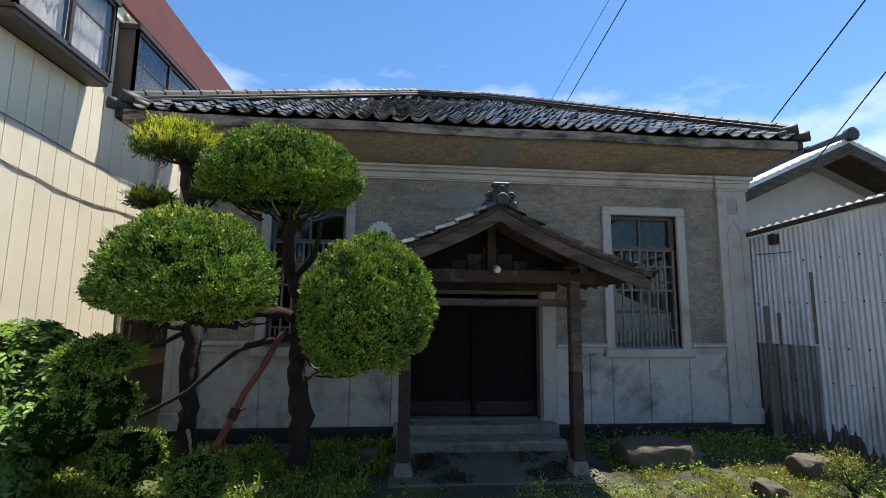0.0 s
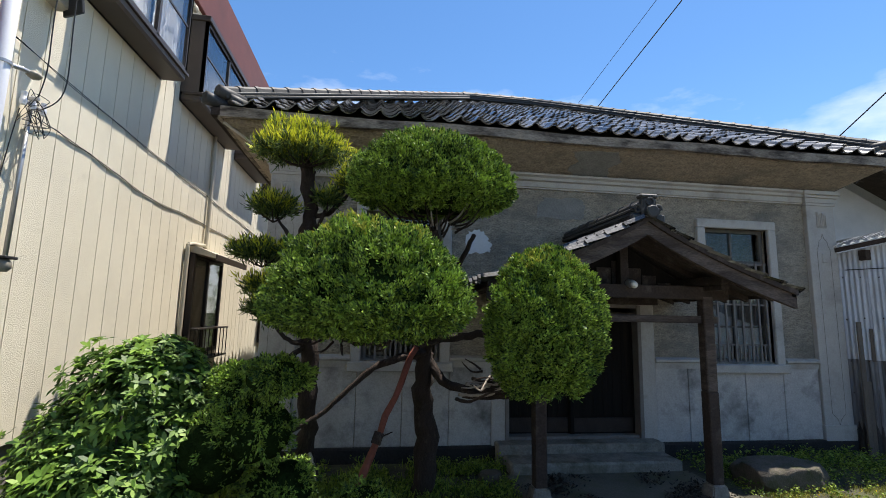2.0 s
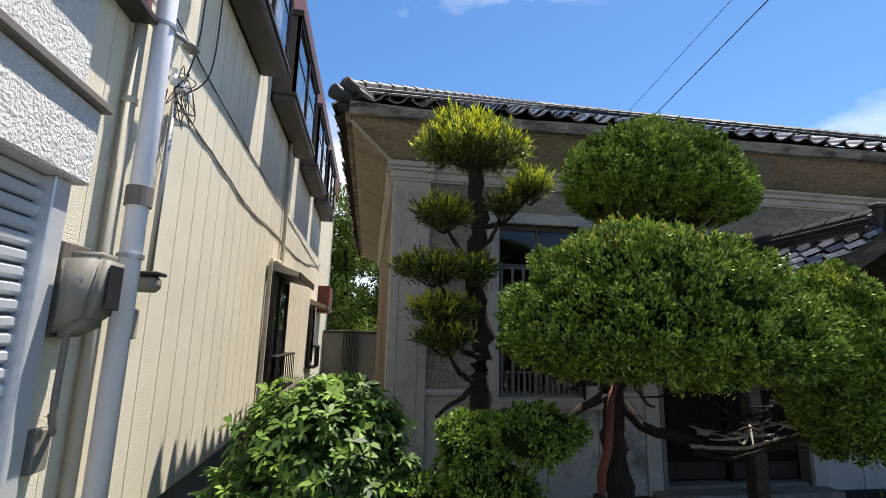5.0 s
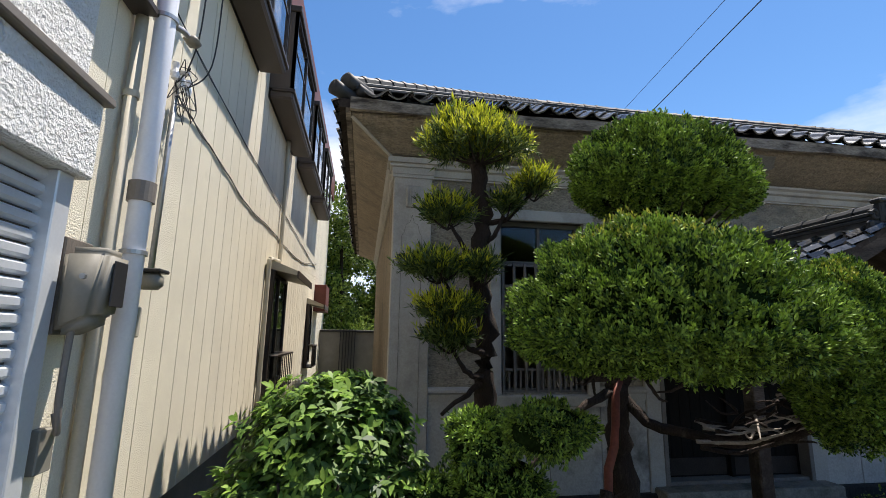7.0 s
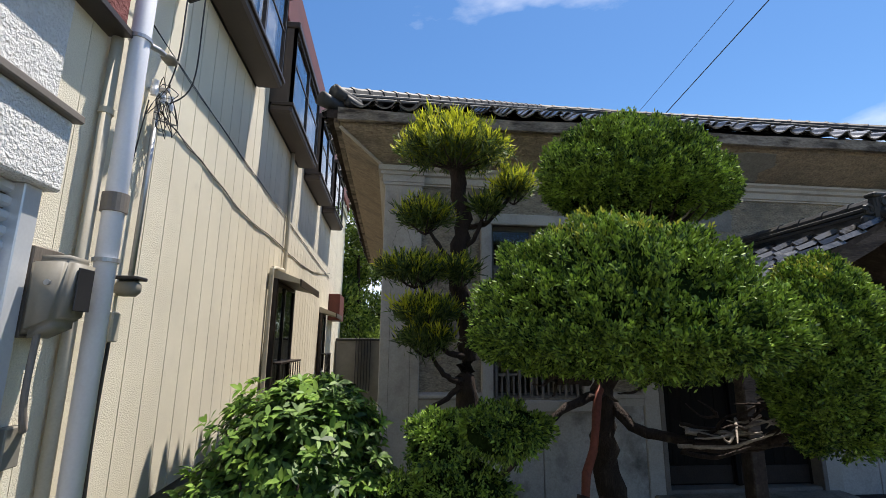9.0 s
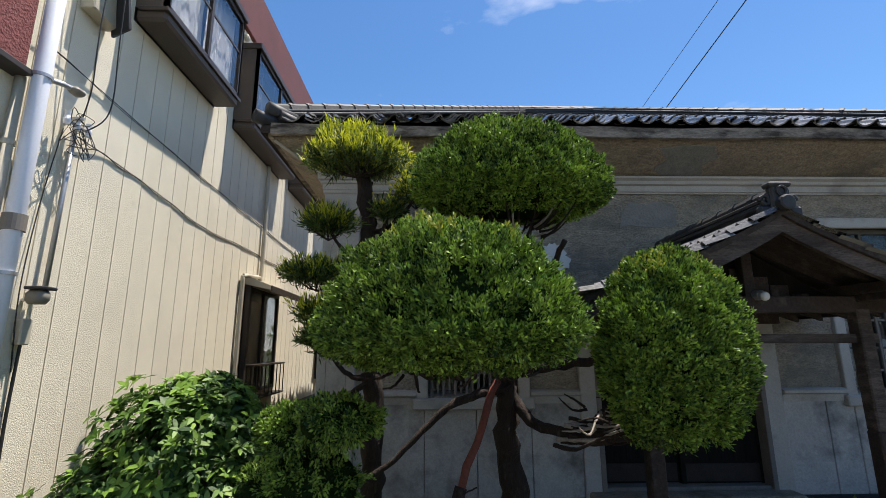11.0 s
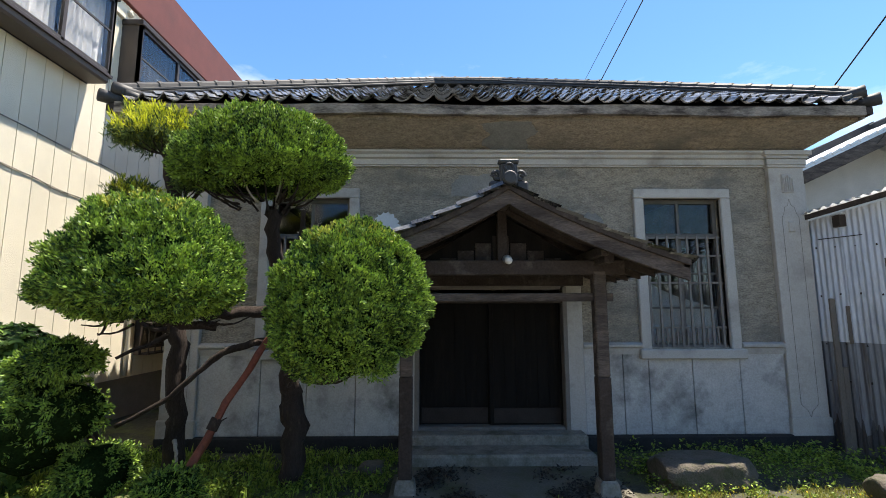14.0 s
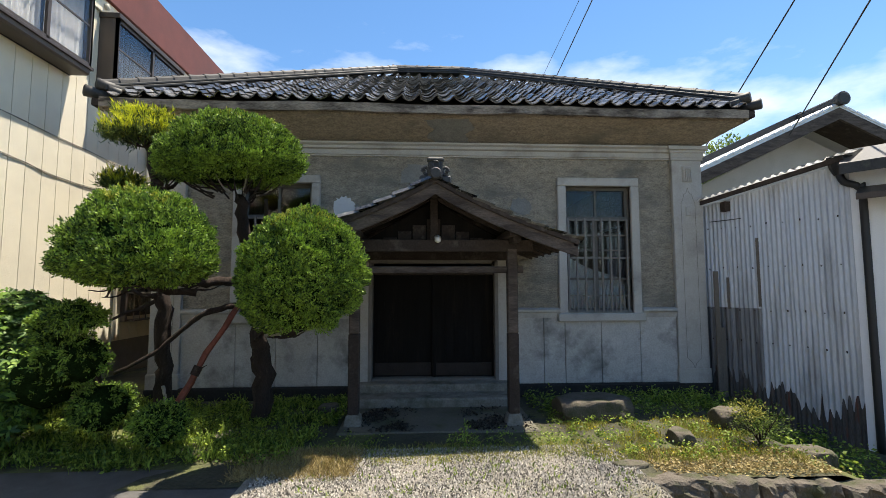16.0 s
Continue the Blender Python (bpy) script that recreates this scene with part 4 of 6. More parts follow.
for s in (-1, 1):
    ring = [(PXM + s * (0.115 + 0.045 * math.cos(a) * (1 - a / 12)), PYF, PZA + 0.12 + 0.055 * math.sin(a) * (1 - a / 12)) for a in [k * 0.55 for k in range(14)]]
    tube(ring, 0.02, oni, 8)
    box(PXM + s * 0.13 - 0.06, PXM + s * 0.13 + 0.06, PYF - 0.03, PYF + 0.04, PZA - 0.03, PZA + 0.07, oni, 0.02)
part("ridge_end_tile", oni, "ridge", porch, "dark scrolled ridge-end tile")
part("ridge_end_disc", tube([(PXM, PYF - 0.12, PZA + 0.08), (PXM, PYF - 0.11, PZA + 0.08), (PXM, PYF + 0.05, PZA + 0.08)], [0.055, 0.068, 0.065], sides=16), "ridge", porch)
tube_ring = tube([(PXM + 0.04 * math.cos(a), PYF - 0.055, PZA + 0.195 + 0.04 * math.sin(a)) for a in [k * math.pi / 8 for k in range(17)]], 0.014, sides=6)
part("crest_ring", tube_ring, "ridge", porch)

# ---- building with cream siding ----
LX = -5.02
left = thing("cream_building", "two-storey building with cream grooved siding and red parapet", "building")
part("wall_core", box(LX - 6.0, LX - 0.04, -8.0, 20.0, 0.55, 7.9), "siding_base", left)
part("footing", box(LX - 5.9, LX - 0.05, -8.0, 20.0, -0.5, 0.58, bevel=0.01), "siding_base", left, "grey concrete footing")
bm = box(-0.04, 0.0, 0.006, 0.299, 0.0, 1.0)
sid_me = bpy.data.meshes.new("siding_panel")
bm.to_mesh(sid_me)
bm.free()
sid_me.materials.append(M["siding"])
WIN1 = (9.4, 11.05, 1.02, 2.82)
WIN2 = (14.6, 15.7, 1.05, 2.6)
y = 4.42
while y < 19.7:
    spans = [(0.56, 7.0)]
    for a, b, z0, z1 in (WIN1, WIN2):
        if y + 0.305 > a and y < b:
            spans = [(0.56, z0), (z1, 7.0)]
    for z0, z1 in spans:
        ob = new("siding_panel", sid_me)
        ob.parent = left
        ob.matrix_basis = Matrix.Translation((LX, y, z0)) @ Matrix.Diagonal((1, 1, z1 - z0, 1))
    y += 0.305
part("parapet", box(LX - 0.3, LX + 0.12, 4.0, 20.0, 7.0, 8.0, bevel=0.01), "red", left, "red-brown painted metal parapet")
part("parapet_band", box(LX - 0.1, LX + 0.06, 4.0, 20.0, 6.72, 7.0, bevel=0.01), "siding", left)
for k in range(7):
    c = Vector((LX + 0.06, 6.2 + 2.1 * k, 6.86))
    part("vent_disc", tube([c, c + Vector((0.05, 0, 0)), c + Vector((0.07, 0, 0))], [0.06, 0.06, 0.03], sides=12), "pipe_cream", left)


def bay_window(y0, y1, name_label, cloth="dim_room"):
    b = thing("bay_window", name_label, "bay window", group="upper bay windows")
    x1 = LX + 0.34
    z0, z1 = 5.2, 6.72
    part("underside", box(LX + 0.002, x1, y0, y1, z0, z0 + 0.14, bevel=0.03), "bay_panel", b)
    part("drip_edge", box(LX + 0.05, x1 + 0.03, y0 - 0.03, y1 + 0.03, z0 + 0.1, z0 + 0.15, bevel=0.006), "brown_metal", b)
    part("hood", box(LX + 0.002, x1 + 0.04, y0 - 0.03, y1 + 0.03, z1 - 0.1, z1, bevel=0.01), "brown_metal", b)
    for a in (y0, y1 - 0.04):
        part("side_panel", box(LX + 0.002, x1, a, a + 0.04, z0 + 0.15, z1 - 0.1), "bay_panel", b)
    fr = bmesh.new()
    ym = (y0 + y1) / 2
    for a in (y0, ym - 0.03, y1 - 0.06):
        box(x1 - 0.05, x1, a, a + 0.06, z0 + 0.15, z1 - 0.1, fr)
    box(x1 - 0.05, x1, y0, y1, z0 + 0.15, z0 + 0.21, fr)
    box(x1 - 0.05, x1, y0, y1, z1 - 0.16, z1 - 0.1, fr)
    box(x1 - 0.035, x1 - 0.015, y0, y1, 6.05, 6.08, fr)
    part("frame", fr, "brown_metal", b)
    for a, c in ((y0 + 0.06, ym - 0.03), (ym + 0.03, y1 - 0.06)):
        g = part("pane", box(x1 - 0.03, x1 - 0.025, a, c, z0 + 0.2, z1 - 0.15), "glass", b)
        g.visible_shadow = False
        cur = bmesh.new()
        n = 28
        lo = [cur.verts.new((x1 - 0.12 + 0.028 * math.sin(i * 1.9 + a), a + (c - a) * i / n, z0 + 0.16)) for i in range(n + 1)]
        hi = [cur.verts.new((x1 - 0.12 + 0.028 * math.sin(i * 1.7 + a + 0.6), a + (c - a) * i / n, z1 - 0.12)) for i in range(n + 1)]
        for i in range(n):
            cur.faces.new((lo[i], lo[i + 1], hi[i + 1], hi[i]))
        part("curtain", cur, cloth, b, "gathered curtain sheet behind the pane", True)
    part("back", box(LX - 0.02, LX + 0.004, y0, y1, z0, z1), "black", b)
    return b


bay_window(5.75, 7.62, "brown metal bay window with grey curtains", "curtain")
bay_window(8.25, 10.6, "brown metal bay window with dark panes")
bay_window(11.2, 13.2, "brown metal bay window with dark panes")
bay_window(13.8, 15.8, "brown metal bay window with dark panes")


def awning_window(w, label):
    a, b, z0, z1 = w
    o = thing("side_window", label, "window", group="ground floor side windows")
    part("recess", box(LX - 0.05, LX - 0.02, a, b, z0, z1), "black", o)
    fr = bmesh.new()
    for p, q in ((a, a + 0.06), ((a + b) / 2 - 0.03, (a + b) / 2 + 0.03), (b - 0.06, b)):
        box(LX - 0.03, LX + 0.03, p, q, z0, z1, fr)
    box(LX - 0.03, LX + 0.03, a, b, z0, z0 + 0.06, fr)
    box(LX - 0.03, LX + 0.03, a, b, z1 - 0.06, z1, fr)
    part("frame", fr, "brown_metal", o)
    g = part("pane", box(LX - 0.004, LX + 0.0, a, b, z0, z1), "glass", o)
    g.visible_shadow = False
    part("awning", extrude_profile([(0, 0.0), (0.46, -0.10), (0.46, -0.03), (0.0, 0.15)], (LX, a - 0.12, z1 + 0.02), (LX, b + 0.1, z1 + 0.02), (1, 0, 0)), "pipe_cream", o, "cream metal awning with brown edge")
    part("awning_edge", box(LX + 0.445, LX + 0.475, a - 0.13, b + 0.11, z1 - 0.12, z1 - 0.005, bevel=0.004), "brown_metal", o)
    part("shutter_box", box(LX, LX + 0.1, a - 0.1, a - 0.02, z0 - 0.1, z1 + 0.05, bevel=0.01), "brown_metal", o)
    n = 9
    for k in range(n):
        yy = a + (b - a) * k / (n - 1)
        part("railing_bar", box(LX + 0.2, LX + 0.215, yy - 0.008, yy + 0.008, z0 - 0.1, z0 + 0.45), "brown_metal", o)
    for z in (z0 - 0.1, z0 + 0.45):
        part("railing_rail", box(LX, LX + 0.225, a - 0.02, b + 0.02, z, z + 0.03, bevel=0.004), "brown_metal", o)
    return o


awning_window(WIN1, "dark side window under a cream metal awning with railing")
awning_window(WIN2, "far dark side window under a small cream awning")
part("red_sign_board", box(LX, LX + 0.35, 16.2, 17.4, 2.5, 3.3, bevel=0.01), "red", left)

# shop end: shutter, render hood, pipes
part("shop_wall", box(LX - 0.04, LX, 4.13, 4.42, 0.56, 7.0), "siding", left)
part("shop_wall", box(LX - 0.04, LX - 0.001, -8.0, 4.13, 3.05, 7.0), "siding", left)
part("hood", box(LX - 0.05, LX + 0.10, -8.0, 4.27, 2.60, 3.02, bevel=0.012), "render_white", left, "rough white sprayed-render shutter hood")
part("hood_cap", box(LX - 0.05, LX + 0.14, -8.0, 4.30, 3.02, 3.07, bevel=0.008), "band", left, "taupe metal cap strip")
part("upper_render", box(LX - 0.05, LX + 0.03, -8.0, 4.22, 3.07, 3.76, bevel=0.01), "render_white", left)
part("red_band", box(LX - 0.05, LX + 0.12, -8.0, 4.56, 3.84, 4.5, bevel=0.01), "red_rough", left, "dark red rough render band")
part("red_band_edge", box(LX - 0.05, LX + 0.15, -8.0, 4.59, 3.79, 3.84, bevel=0.006), "brown_metal", left)
shutter = thing("roller_shutter", "closed pale metal roller shutter of a shop", "shutter")
part("guide", box(LX - 0.04, LX + 0.05, 4.09, 4.21, -0.2, 2.60, bevel=0.006), "shutter", shutter)
z = -0.2
while z < 2.6:
    part("slat", extrude_profile([(0, 0), (0.014, 0.006), (0.03, 0.02), (0.03, 0.052), (0.012, 0.064), (0.0, 0.066)], (LX - 0.03, -2.0, z), (LX - 0.03, 4.09, z), (1, 0, 0)), "shutter", shutter)
    z += 0.076

pipe = thing("drain_pipe", "thick pale grey plastic pipe with taupe joint band", "pipe")
PX, PY = -4.855, 4.645
part("barrel", tube([(PX, PY, -0.2), (PX, PY, 7.2)], 0.061, sides=20), "pipe_white", pipe, "", True)
part("joint", tube([(PX, PY, 2.60), (PX, PY, 2.72)], 0.075, sides=20), "band", pipe)
for z in (2.28, 3.81, 0.55):
    part("clip", tube([(PX, PY, z), (PX, PY, z + 0.025)], 0.074, sides=20), "steel", pipe)
dp = thing("downpipe", "cream square-ended rainwater downpipe with clip", "pipe")
part("barrel", tube([(LX + 0.05, 4.60, -0.2), (LX + 0.05, 4.60, 3.8)], 0.036, sides=14), "pipe_cream", dp, "", True)
part("clip", tube([(LX + 0.05, 4.60, 3.24), (LX + 0.05, 4.60, 3.28)], 0.045, sides=14), "pipe_cream", dp)

meter = thing("electric_meter_box", "rounded beige-grey electric meter box with dark glass front", "meter box")
MY0, MY1, MZ0, MZ1 = 4.19, 4.43, 1.80, 2.25
bm = box(LX + 0.05, LX + 0.27, MY0, MY1, MZ0, MZ1)
for v in bm.verts:
    if v.co.z < MZ0 + 0.01 and v.co.x > LX + 0.2:
        v.co.z += 0.09
        v.co.x -= 0.04
bmesh.ops.bevel(bm, geom=bm.edges[:], offset=0.04, segments=4, affect="EDGES")
part("body", bm, "grey_plastic", meter, "", True)
part("window", box(LX + 0.265, LX + 0.2725, MY0 + 0.06, MY1 - 0.05, MZ0 + 0.16, MZ1 - 0.06, bevel=0.003), "black", meter, "dark glass reading window")
part("backboard", box(LX + 0.0, LX + 0.05, MY0 + 0.035, MY1 + 0.03, MZ0 + 0.02, MZ1 + 0.05, bevel=0.006), "plank", meter, "dark wooden backboard")
part("screw", tube([(LX + 0.17, MY0 - 0.015, 2.1), (LX + 0.17, MY0 + 0.03, 2.1)], 0.015), "steel", meter)
part("conduit", tube(smooth_line([(LX + 0.12, MY0 + 0.06, MZ0 + 0.05), (LX + 0.12, MY0 + 0.05, MZ0 - 0.25), (LX + 0.11, MY0 + 0.09, MZ0 - 0.42), (LX + 0.07, MY0 + 0.16, MZ0 - 0.43), (LX + 0.04, MY0 + 0.18, MZ0 - 0.36)]), 0.016), "band", meter)
part("lower_box", box(LX, LX + 0.06, MY0 + 0.06, MY0 + 0.18, 1.18, 1.38, bevel=0.006), "grey_plastic", meter)

cond = thing("service_conduit", "galvanised service conduit with insulator bracket and loose wires", "conduit")
part("tube", tube([(LX + 0.06, 5.14, 2.2), (LX + 0.06, 5.17, 3.72)], 0.02), "steel", cond, "", True)
part("bracket", beam((LX, 5.12, 3.72), (LX + 0.16, 5.12, 3.72), 0.03, 0.03), "steel", cond)
part("bracket", beam((LX + 0.1, 5.0, 3.66), (LX + 0.1, 5.3, 3.66), 0.025, 0.025), "steel", cond)
for yy in (5.02, 5.14, 5.27):
    part("insulator", tube([(LX + 0.1, yy, 3.62), (LX + 0.1, yy, 3.66), (LX + 0.1, yy, 3.7), (LX + 0.1, yy, 3.74)], [0.022, 0.03, 0.02, 0.026], sides=10), "pipe_white", cond)
rng = random.Random(5)
for k in range(6):
    c = Vector((LX + 0.08, 5.14, 3.58))
    pts = [c + Vector((rng.uniform(0, 0.1), rng.uniform(-0.16, 0.16), rng.uniform(-0.2, 0.2))) for _ in range(5)]
    part("wire_loop", tube(smooth_line(pts + [pts[0]], 5), 0.0035, sides=5), "cable", cond)
part("hanging_wire", tube(smooth_line([(LX + 0.1, 5.16, 3.68), (LX + 0.2, 5.1, 4.0), (LX + 0.25, 5.02, 4.6), (LX + 0.3, 5.0, 6.0)]), 0.006, sides=6), "cable", cond)
part("hanging_wire", tube(smooth_line([(LX + 0.1, 5.24, 3.66), (LX + 0.24, 5.3, 3.9), (LX + 0.3, 5.2, 4.6), (LX + 0.34, 5.1, 6.0)]), 0.006, sides=6), "cable", cond)
part("low_wire", tube(smooth_line([(LX + 0.05, 5.06, 3.6), (LX + 0.02, 5.0, 2.9), (LX + 0.03, 4.95, 2.2), (LX + 0.03, 5.0, 1.6)]), 0.005, sides=5), "cable", cond)


def wall_cable(pts, r):
    o = thing("wall_cable", "dark cable sagging along the cream siding", "cable")
    line = smooth_line(pts, 10)
    part("strand", tube(line, r, sides=6), "cable", o)
    part("strand", tube([p + Vector((0.004, 0, 0.016 * math.sin(i * 0.9) - 0.01)) for i, p in enumerate(line)], r * 0.8, sides=6), "cable", o)


wall_cable([(LX + 0.05, 5.2, 3.6), (LX + 0.010, 5.7, 3.6), (LX + 0.008, 6.6, 3.52), (LX + 0.008, 7.7, 3.41), (LX + 0.008, 9.2, 3.44), (LX + 0.008, 10.6, 3.42), (LX + 0.008, 13.0, 3.5), (LX + 0.02, 16.0, 3.9)], 0.005)
wall_cable([(LX + 0.03, 4.7, 4.22), (LX + 0.008, 7.0, 4.1), (LX + 0.008, 9.0, 4.02), (LX + 0.008, 12.0, 3.9), (LX + 0.008, 16.0, 3.75)], 0.004)

spot = thing("security_light", "small grey security lamp on the siding above a cable box", "lamp")
part("hood", box(LX + 0.05, LX + 0.2, 4.95, 5.10, 2.22, 2.245, bevel=0.006), "black", spot)
bm = box(LX + 0.04, LX + 0.19, 4.96, 5.08, 2.11, 2.22, bevel=0.03)
part("head", bm, "grey_plastic", spot, "", True)
part("arm", tube([(LX, 5.02, 2.14), (LX + 0.08, 5.02, 2.16)], 0.015), "steel", spot)
part("switch_box", box(LX, LX + 0.07, 4.98, 5.08, 1.8, 2.0, bevel=0.01), "pipe_cream", spot)
part("cable_drop", tube(smooth_line([(LX + 0.04, 5.03, 1.85), (LX + 0.02, 5.04, 1.2), (LX + 0.03, 5.05, 0.5), (LX + 0.03, 5.05, 0.0)]), 0.012), "cable", spot)

fl = thing("flood_lamp", "pale grey flood lamp on a short arm by the pipe", "lamp")
part("arm", tube([(PX, PY, 3.82), (PX + 0.05, PY + 0.15, 3.85), (PX + 0.06, PY + 0.25, 3.86)], 0.02), "steel", fl)
bm = box(PX + 0.02, PX + 0.12, PY + 0.2, PY + 0.32, 3.82, 3.88, bevel=0.025)
part("head", bm, "grey_plastic", fl, "", True)

vp = thing("vent_pipe", "cream pipe rising up the siding past the awning", "pipe")
part("barrel", tube(smooth_line([(LX + 0.05, 9.05, 0.6), (LX + 0.05, 9.05, 2.7), (LX + 0.06, 9.1, 2.95), (LX + 0.06, 9.7, 3.02), (LX + 0.06, 9.85, 3.2), (LX + 0.05, 9.85, 5.2)], 5), 0.035, sides=10), "pipe_cream", vp, "", True)

hood = thing("window_hood", "cream and black projecting hood high on the siding", "hood")
part("panel", box(LX, LX + 0.14, 5.05, 5.4, 4.78, 5.6, bevel=0.01), "pipe_cream", hood)
part("flap", beam((LX + 0.14, 5.22, 5.6), (LX + 0.2, 5.34, 4.72), 0.28, 0.03), "black", hood)

# ---- corrugated shed ----
SA, SB = Vector((5.74, 7.25, 0)), Vector((6.68, 5.45, 0))
sd = (SB - SA).normalized()
sn = Vector((sd.y, -sd.x, 0))
if sn.x > 0:
    sn = -sn
shed = thing("corrugated_shed", "shed clad in grey corrugated zinc sheets with rusty foot", "shed")
slen = (SB - SA).length


def corrugated(p, d, out, length, z0f, z1f, mat, pitch=0.066, amp=0.010, parent=shed, name="sheet"):
    bm = bmesh.new()
    n = int(length / pitch * 6)
    lo, hi = [], []
    for i in range(n + 1):
        t = length * i / n
        w = out * (amp * math.sin(2 * math.pi * t / pitch))
        q = p + d * t + w
        lo.append(bm.verts.new((q.x, q.y, z0f(t))))
        hi.append(bm.verts.new((q.x, q.y, z1f(t))))
    for i in range(n):
        bm.faces.new((lo[i], lo[i + 1], hi[i + 1], hi[i]))
    return part(name, bm, mat, parent, "", True)


top = lambda t: 2.95 + 0.16 * t
k = 0
back = SA - sd * 2.0
corrugated(back, sd, sn, 2.0, lambda t: 1.28, lambda t: 2.62 + 0.16 * t, "corrugated")
corrugated(back + sn * 0.0, sd, sn, 2.0, lambda t: -0.7, lambda t: 1.30, "corrugated_low")
edges = [0.0, 0.42, 0.86, 1.3, 1.7, slen]
def rust_line(t):
    drip = noise.noise(Vector((t * 24, 3.3, 0)))
    return 0.10 + 0.10 * math.sin(2.3 * t + 1) + 0.05 * math.sin(7.1 * t) + 0.30 * drip + 0.03 * math.sin(61 * t)


for a, b in zip(edges, edges[1:]):
    corrugated(SA + sd * a + sn * (0.006 * (k % 2)), sd, sn, b - a + 0.02, lambda t: 1.27, lambda t, a=a: top(a + t), "corrugated")
    # the two far sheets get the darker zinc, which paints the shade there
    lower = "corrugated_low" if k < 2 else "corrugated"
    corrugated(SA + sd * a + sn * (-0.010 + 0.004 * (k % 2)), sd, sn, b - a + 0.02, lambda t, a=a: rust_line(a + t) - 0.01, lambda t: 1.29, lower)
    rust = corrugated(SA + sd * a + sn * (-0.011 + 0.004 * (k % 2)), sd, sn, b - a + 0.02, lambda t: -0.75, lambda t, a=a: rust_line(a + t), "rust")
    rust["label"] = "rusty blackened foot of a zinc sheet"
    k += 1
nail_rng = random.Random(17)
for zz in (0.75, 1.24, 1.9, 2.55):
    for kk in range(9):
        q = SA + sd * (0.12 + kk * 0.22) + sn * 0.012
        part("nail", tube([(q.x, q.y, zz + nail_rng.uniform(-0.03, 0.03)), (q.x + sn.x * 0.006, q.y + sn.y * 0.006, zz)], 0.009, sides=6), "wood", shed)
part("wall_core", extrude_profile([(0.06, -0.8), (0.9, -0.8), (0.9, 2.5), (0.06, 2.6)], (back.x, back.y, 0), (SB.x, SB.y, 0), tuple(-sn)), "black", shed)
for t, z0, z1 in ((0.86, 1.3, 2.35), (0.40, 1.25, 1.75)):
    q = SA + sd * t + sn * 0.016
    part("cover_strip", beam((q.x, q.y, z0), (q.x, q.y, z1), 0.045, 0.008, up=tuple(sn)), "plank", shed)
q = SA + sd * 0.15 + sn * 0.02
part("nail_bar", beam((q.x, q.y, 2.68), (q.x + sd.x * 0.5, q.y + sd.y * 0.5, 2.68), 0.012, 0.012), "cable", shed)
q = SA + sd * 0.42 + sn * 0.02
part("purlin_end", box(q.x - 0.05, q.x + 0.05, q.y - 0.06, q.y + 0.06, 2.82, 2.98, bevel=0.005), "wood", shed)


def corrugated_roof(p, d, out, length, depth, z, rise, mat, parent, pitch=0.11, amp=0.02):
    """A corrugated roof edge whose waves show at its lip."""
    bm = bmesh.new()
    n = int(length / pitch * 6)
    rows = []
    for u, dz in ((0.22, -0.05), (-depth, rise)):
        row = []
        for i in range(n + 1):
            t = length * i / n
            q = p + d * t + out * u
            row.append(bm.verts.new((q.x, q.y, z(t) + dz + amp * math.sin(2 * math.pi * t / pitch))))
        rows.append(row)
    for i in range(n):
        bm.faces.new((rows[0][i], rows[0][i + 1], rows[1][i + 1], rows[1][i]))
    bmesh.ops.solidify(bm, geom=bm.faces[:], thickness=0.012)
    return part("roof_sheet", bm, mat, parent, "pale corrugated roof sheet", True)


corrugated_roof(back, sd, sn, 2.0 + slen + 0.1, 1.6, lambda t: 2.76 + 0.16 * t, 0.35, "zinc_roof", shed)
q0, q1 = back + sn * 0.16, SB + sn * 0.16
part("eave_board", beam((q0.x, q0.y, 2.66), (q1.x, q1.y, 2.66 + 0.16 * (2 + slen)), 0.03, 0.07), "wood", shed)

pk = thing("corner_planks", "old dark planks closing the gap beside the shed", "planks")
for i, (x, z) in enumerate(((5.69, 1.85), (5.765, 0.95))):
    part("plank", box(x, x + 0.075, 6.9, 6.93, -0.3, z, bevel=0.005), "plank", pk)

# white plaster storehouse behind and beside the shed
white = thing("white_storehouse", "white plastered storehouse with tiled gable roof", "building")
WA = SB + sn * 0.02
wd = (Vector((8.4, 3.2, 0)) - SB).normalized()
wn_ = Vector((wd.y, -wd.x, 0))
if wn_.x > 0:
    wn_ = -wn_
part("near_wall", extrude_profile([(0.0, -0.9), (0.5, -0.9), (0.5, 3.35), (0.0, 3.35)], (WA.x, WA.y, 0), (WA.x + wd.x * 4, WA.y + wd.y * 4, 0), tuple(-wn_)), "white_wall", white)
part("canopy", extrude_profile([(-0.35, 2.70), (-0.35, 2.78), (0.1, 2.95), (0.1, 2.85)], (WA.x + wd.x * 0.1, WA.y + wd.y * 0.1, 0), (WA.x + wd.x * 4, WA.y + wd.y * 4, 0), tuple(-wn_)), "brown_metal", white)
part("eave", extrude_profile([(-0.3, 3.06), (-0.3, 3.2), (0.3, 3.5), (0.3, 3.3)], (WA.x - wd.x * 0.05, WA.y - wd.y * 0.05, 0), (WA.x + wd.x * 4, WA.y + wd.y * 4, 0), tuple(-wn_)), "ridge", white)
q = SB + sn * 0.08
gp = thing("rain_downpipe", "dark grey downpipe with hopper at the shed corner", "pipe")
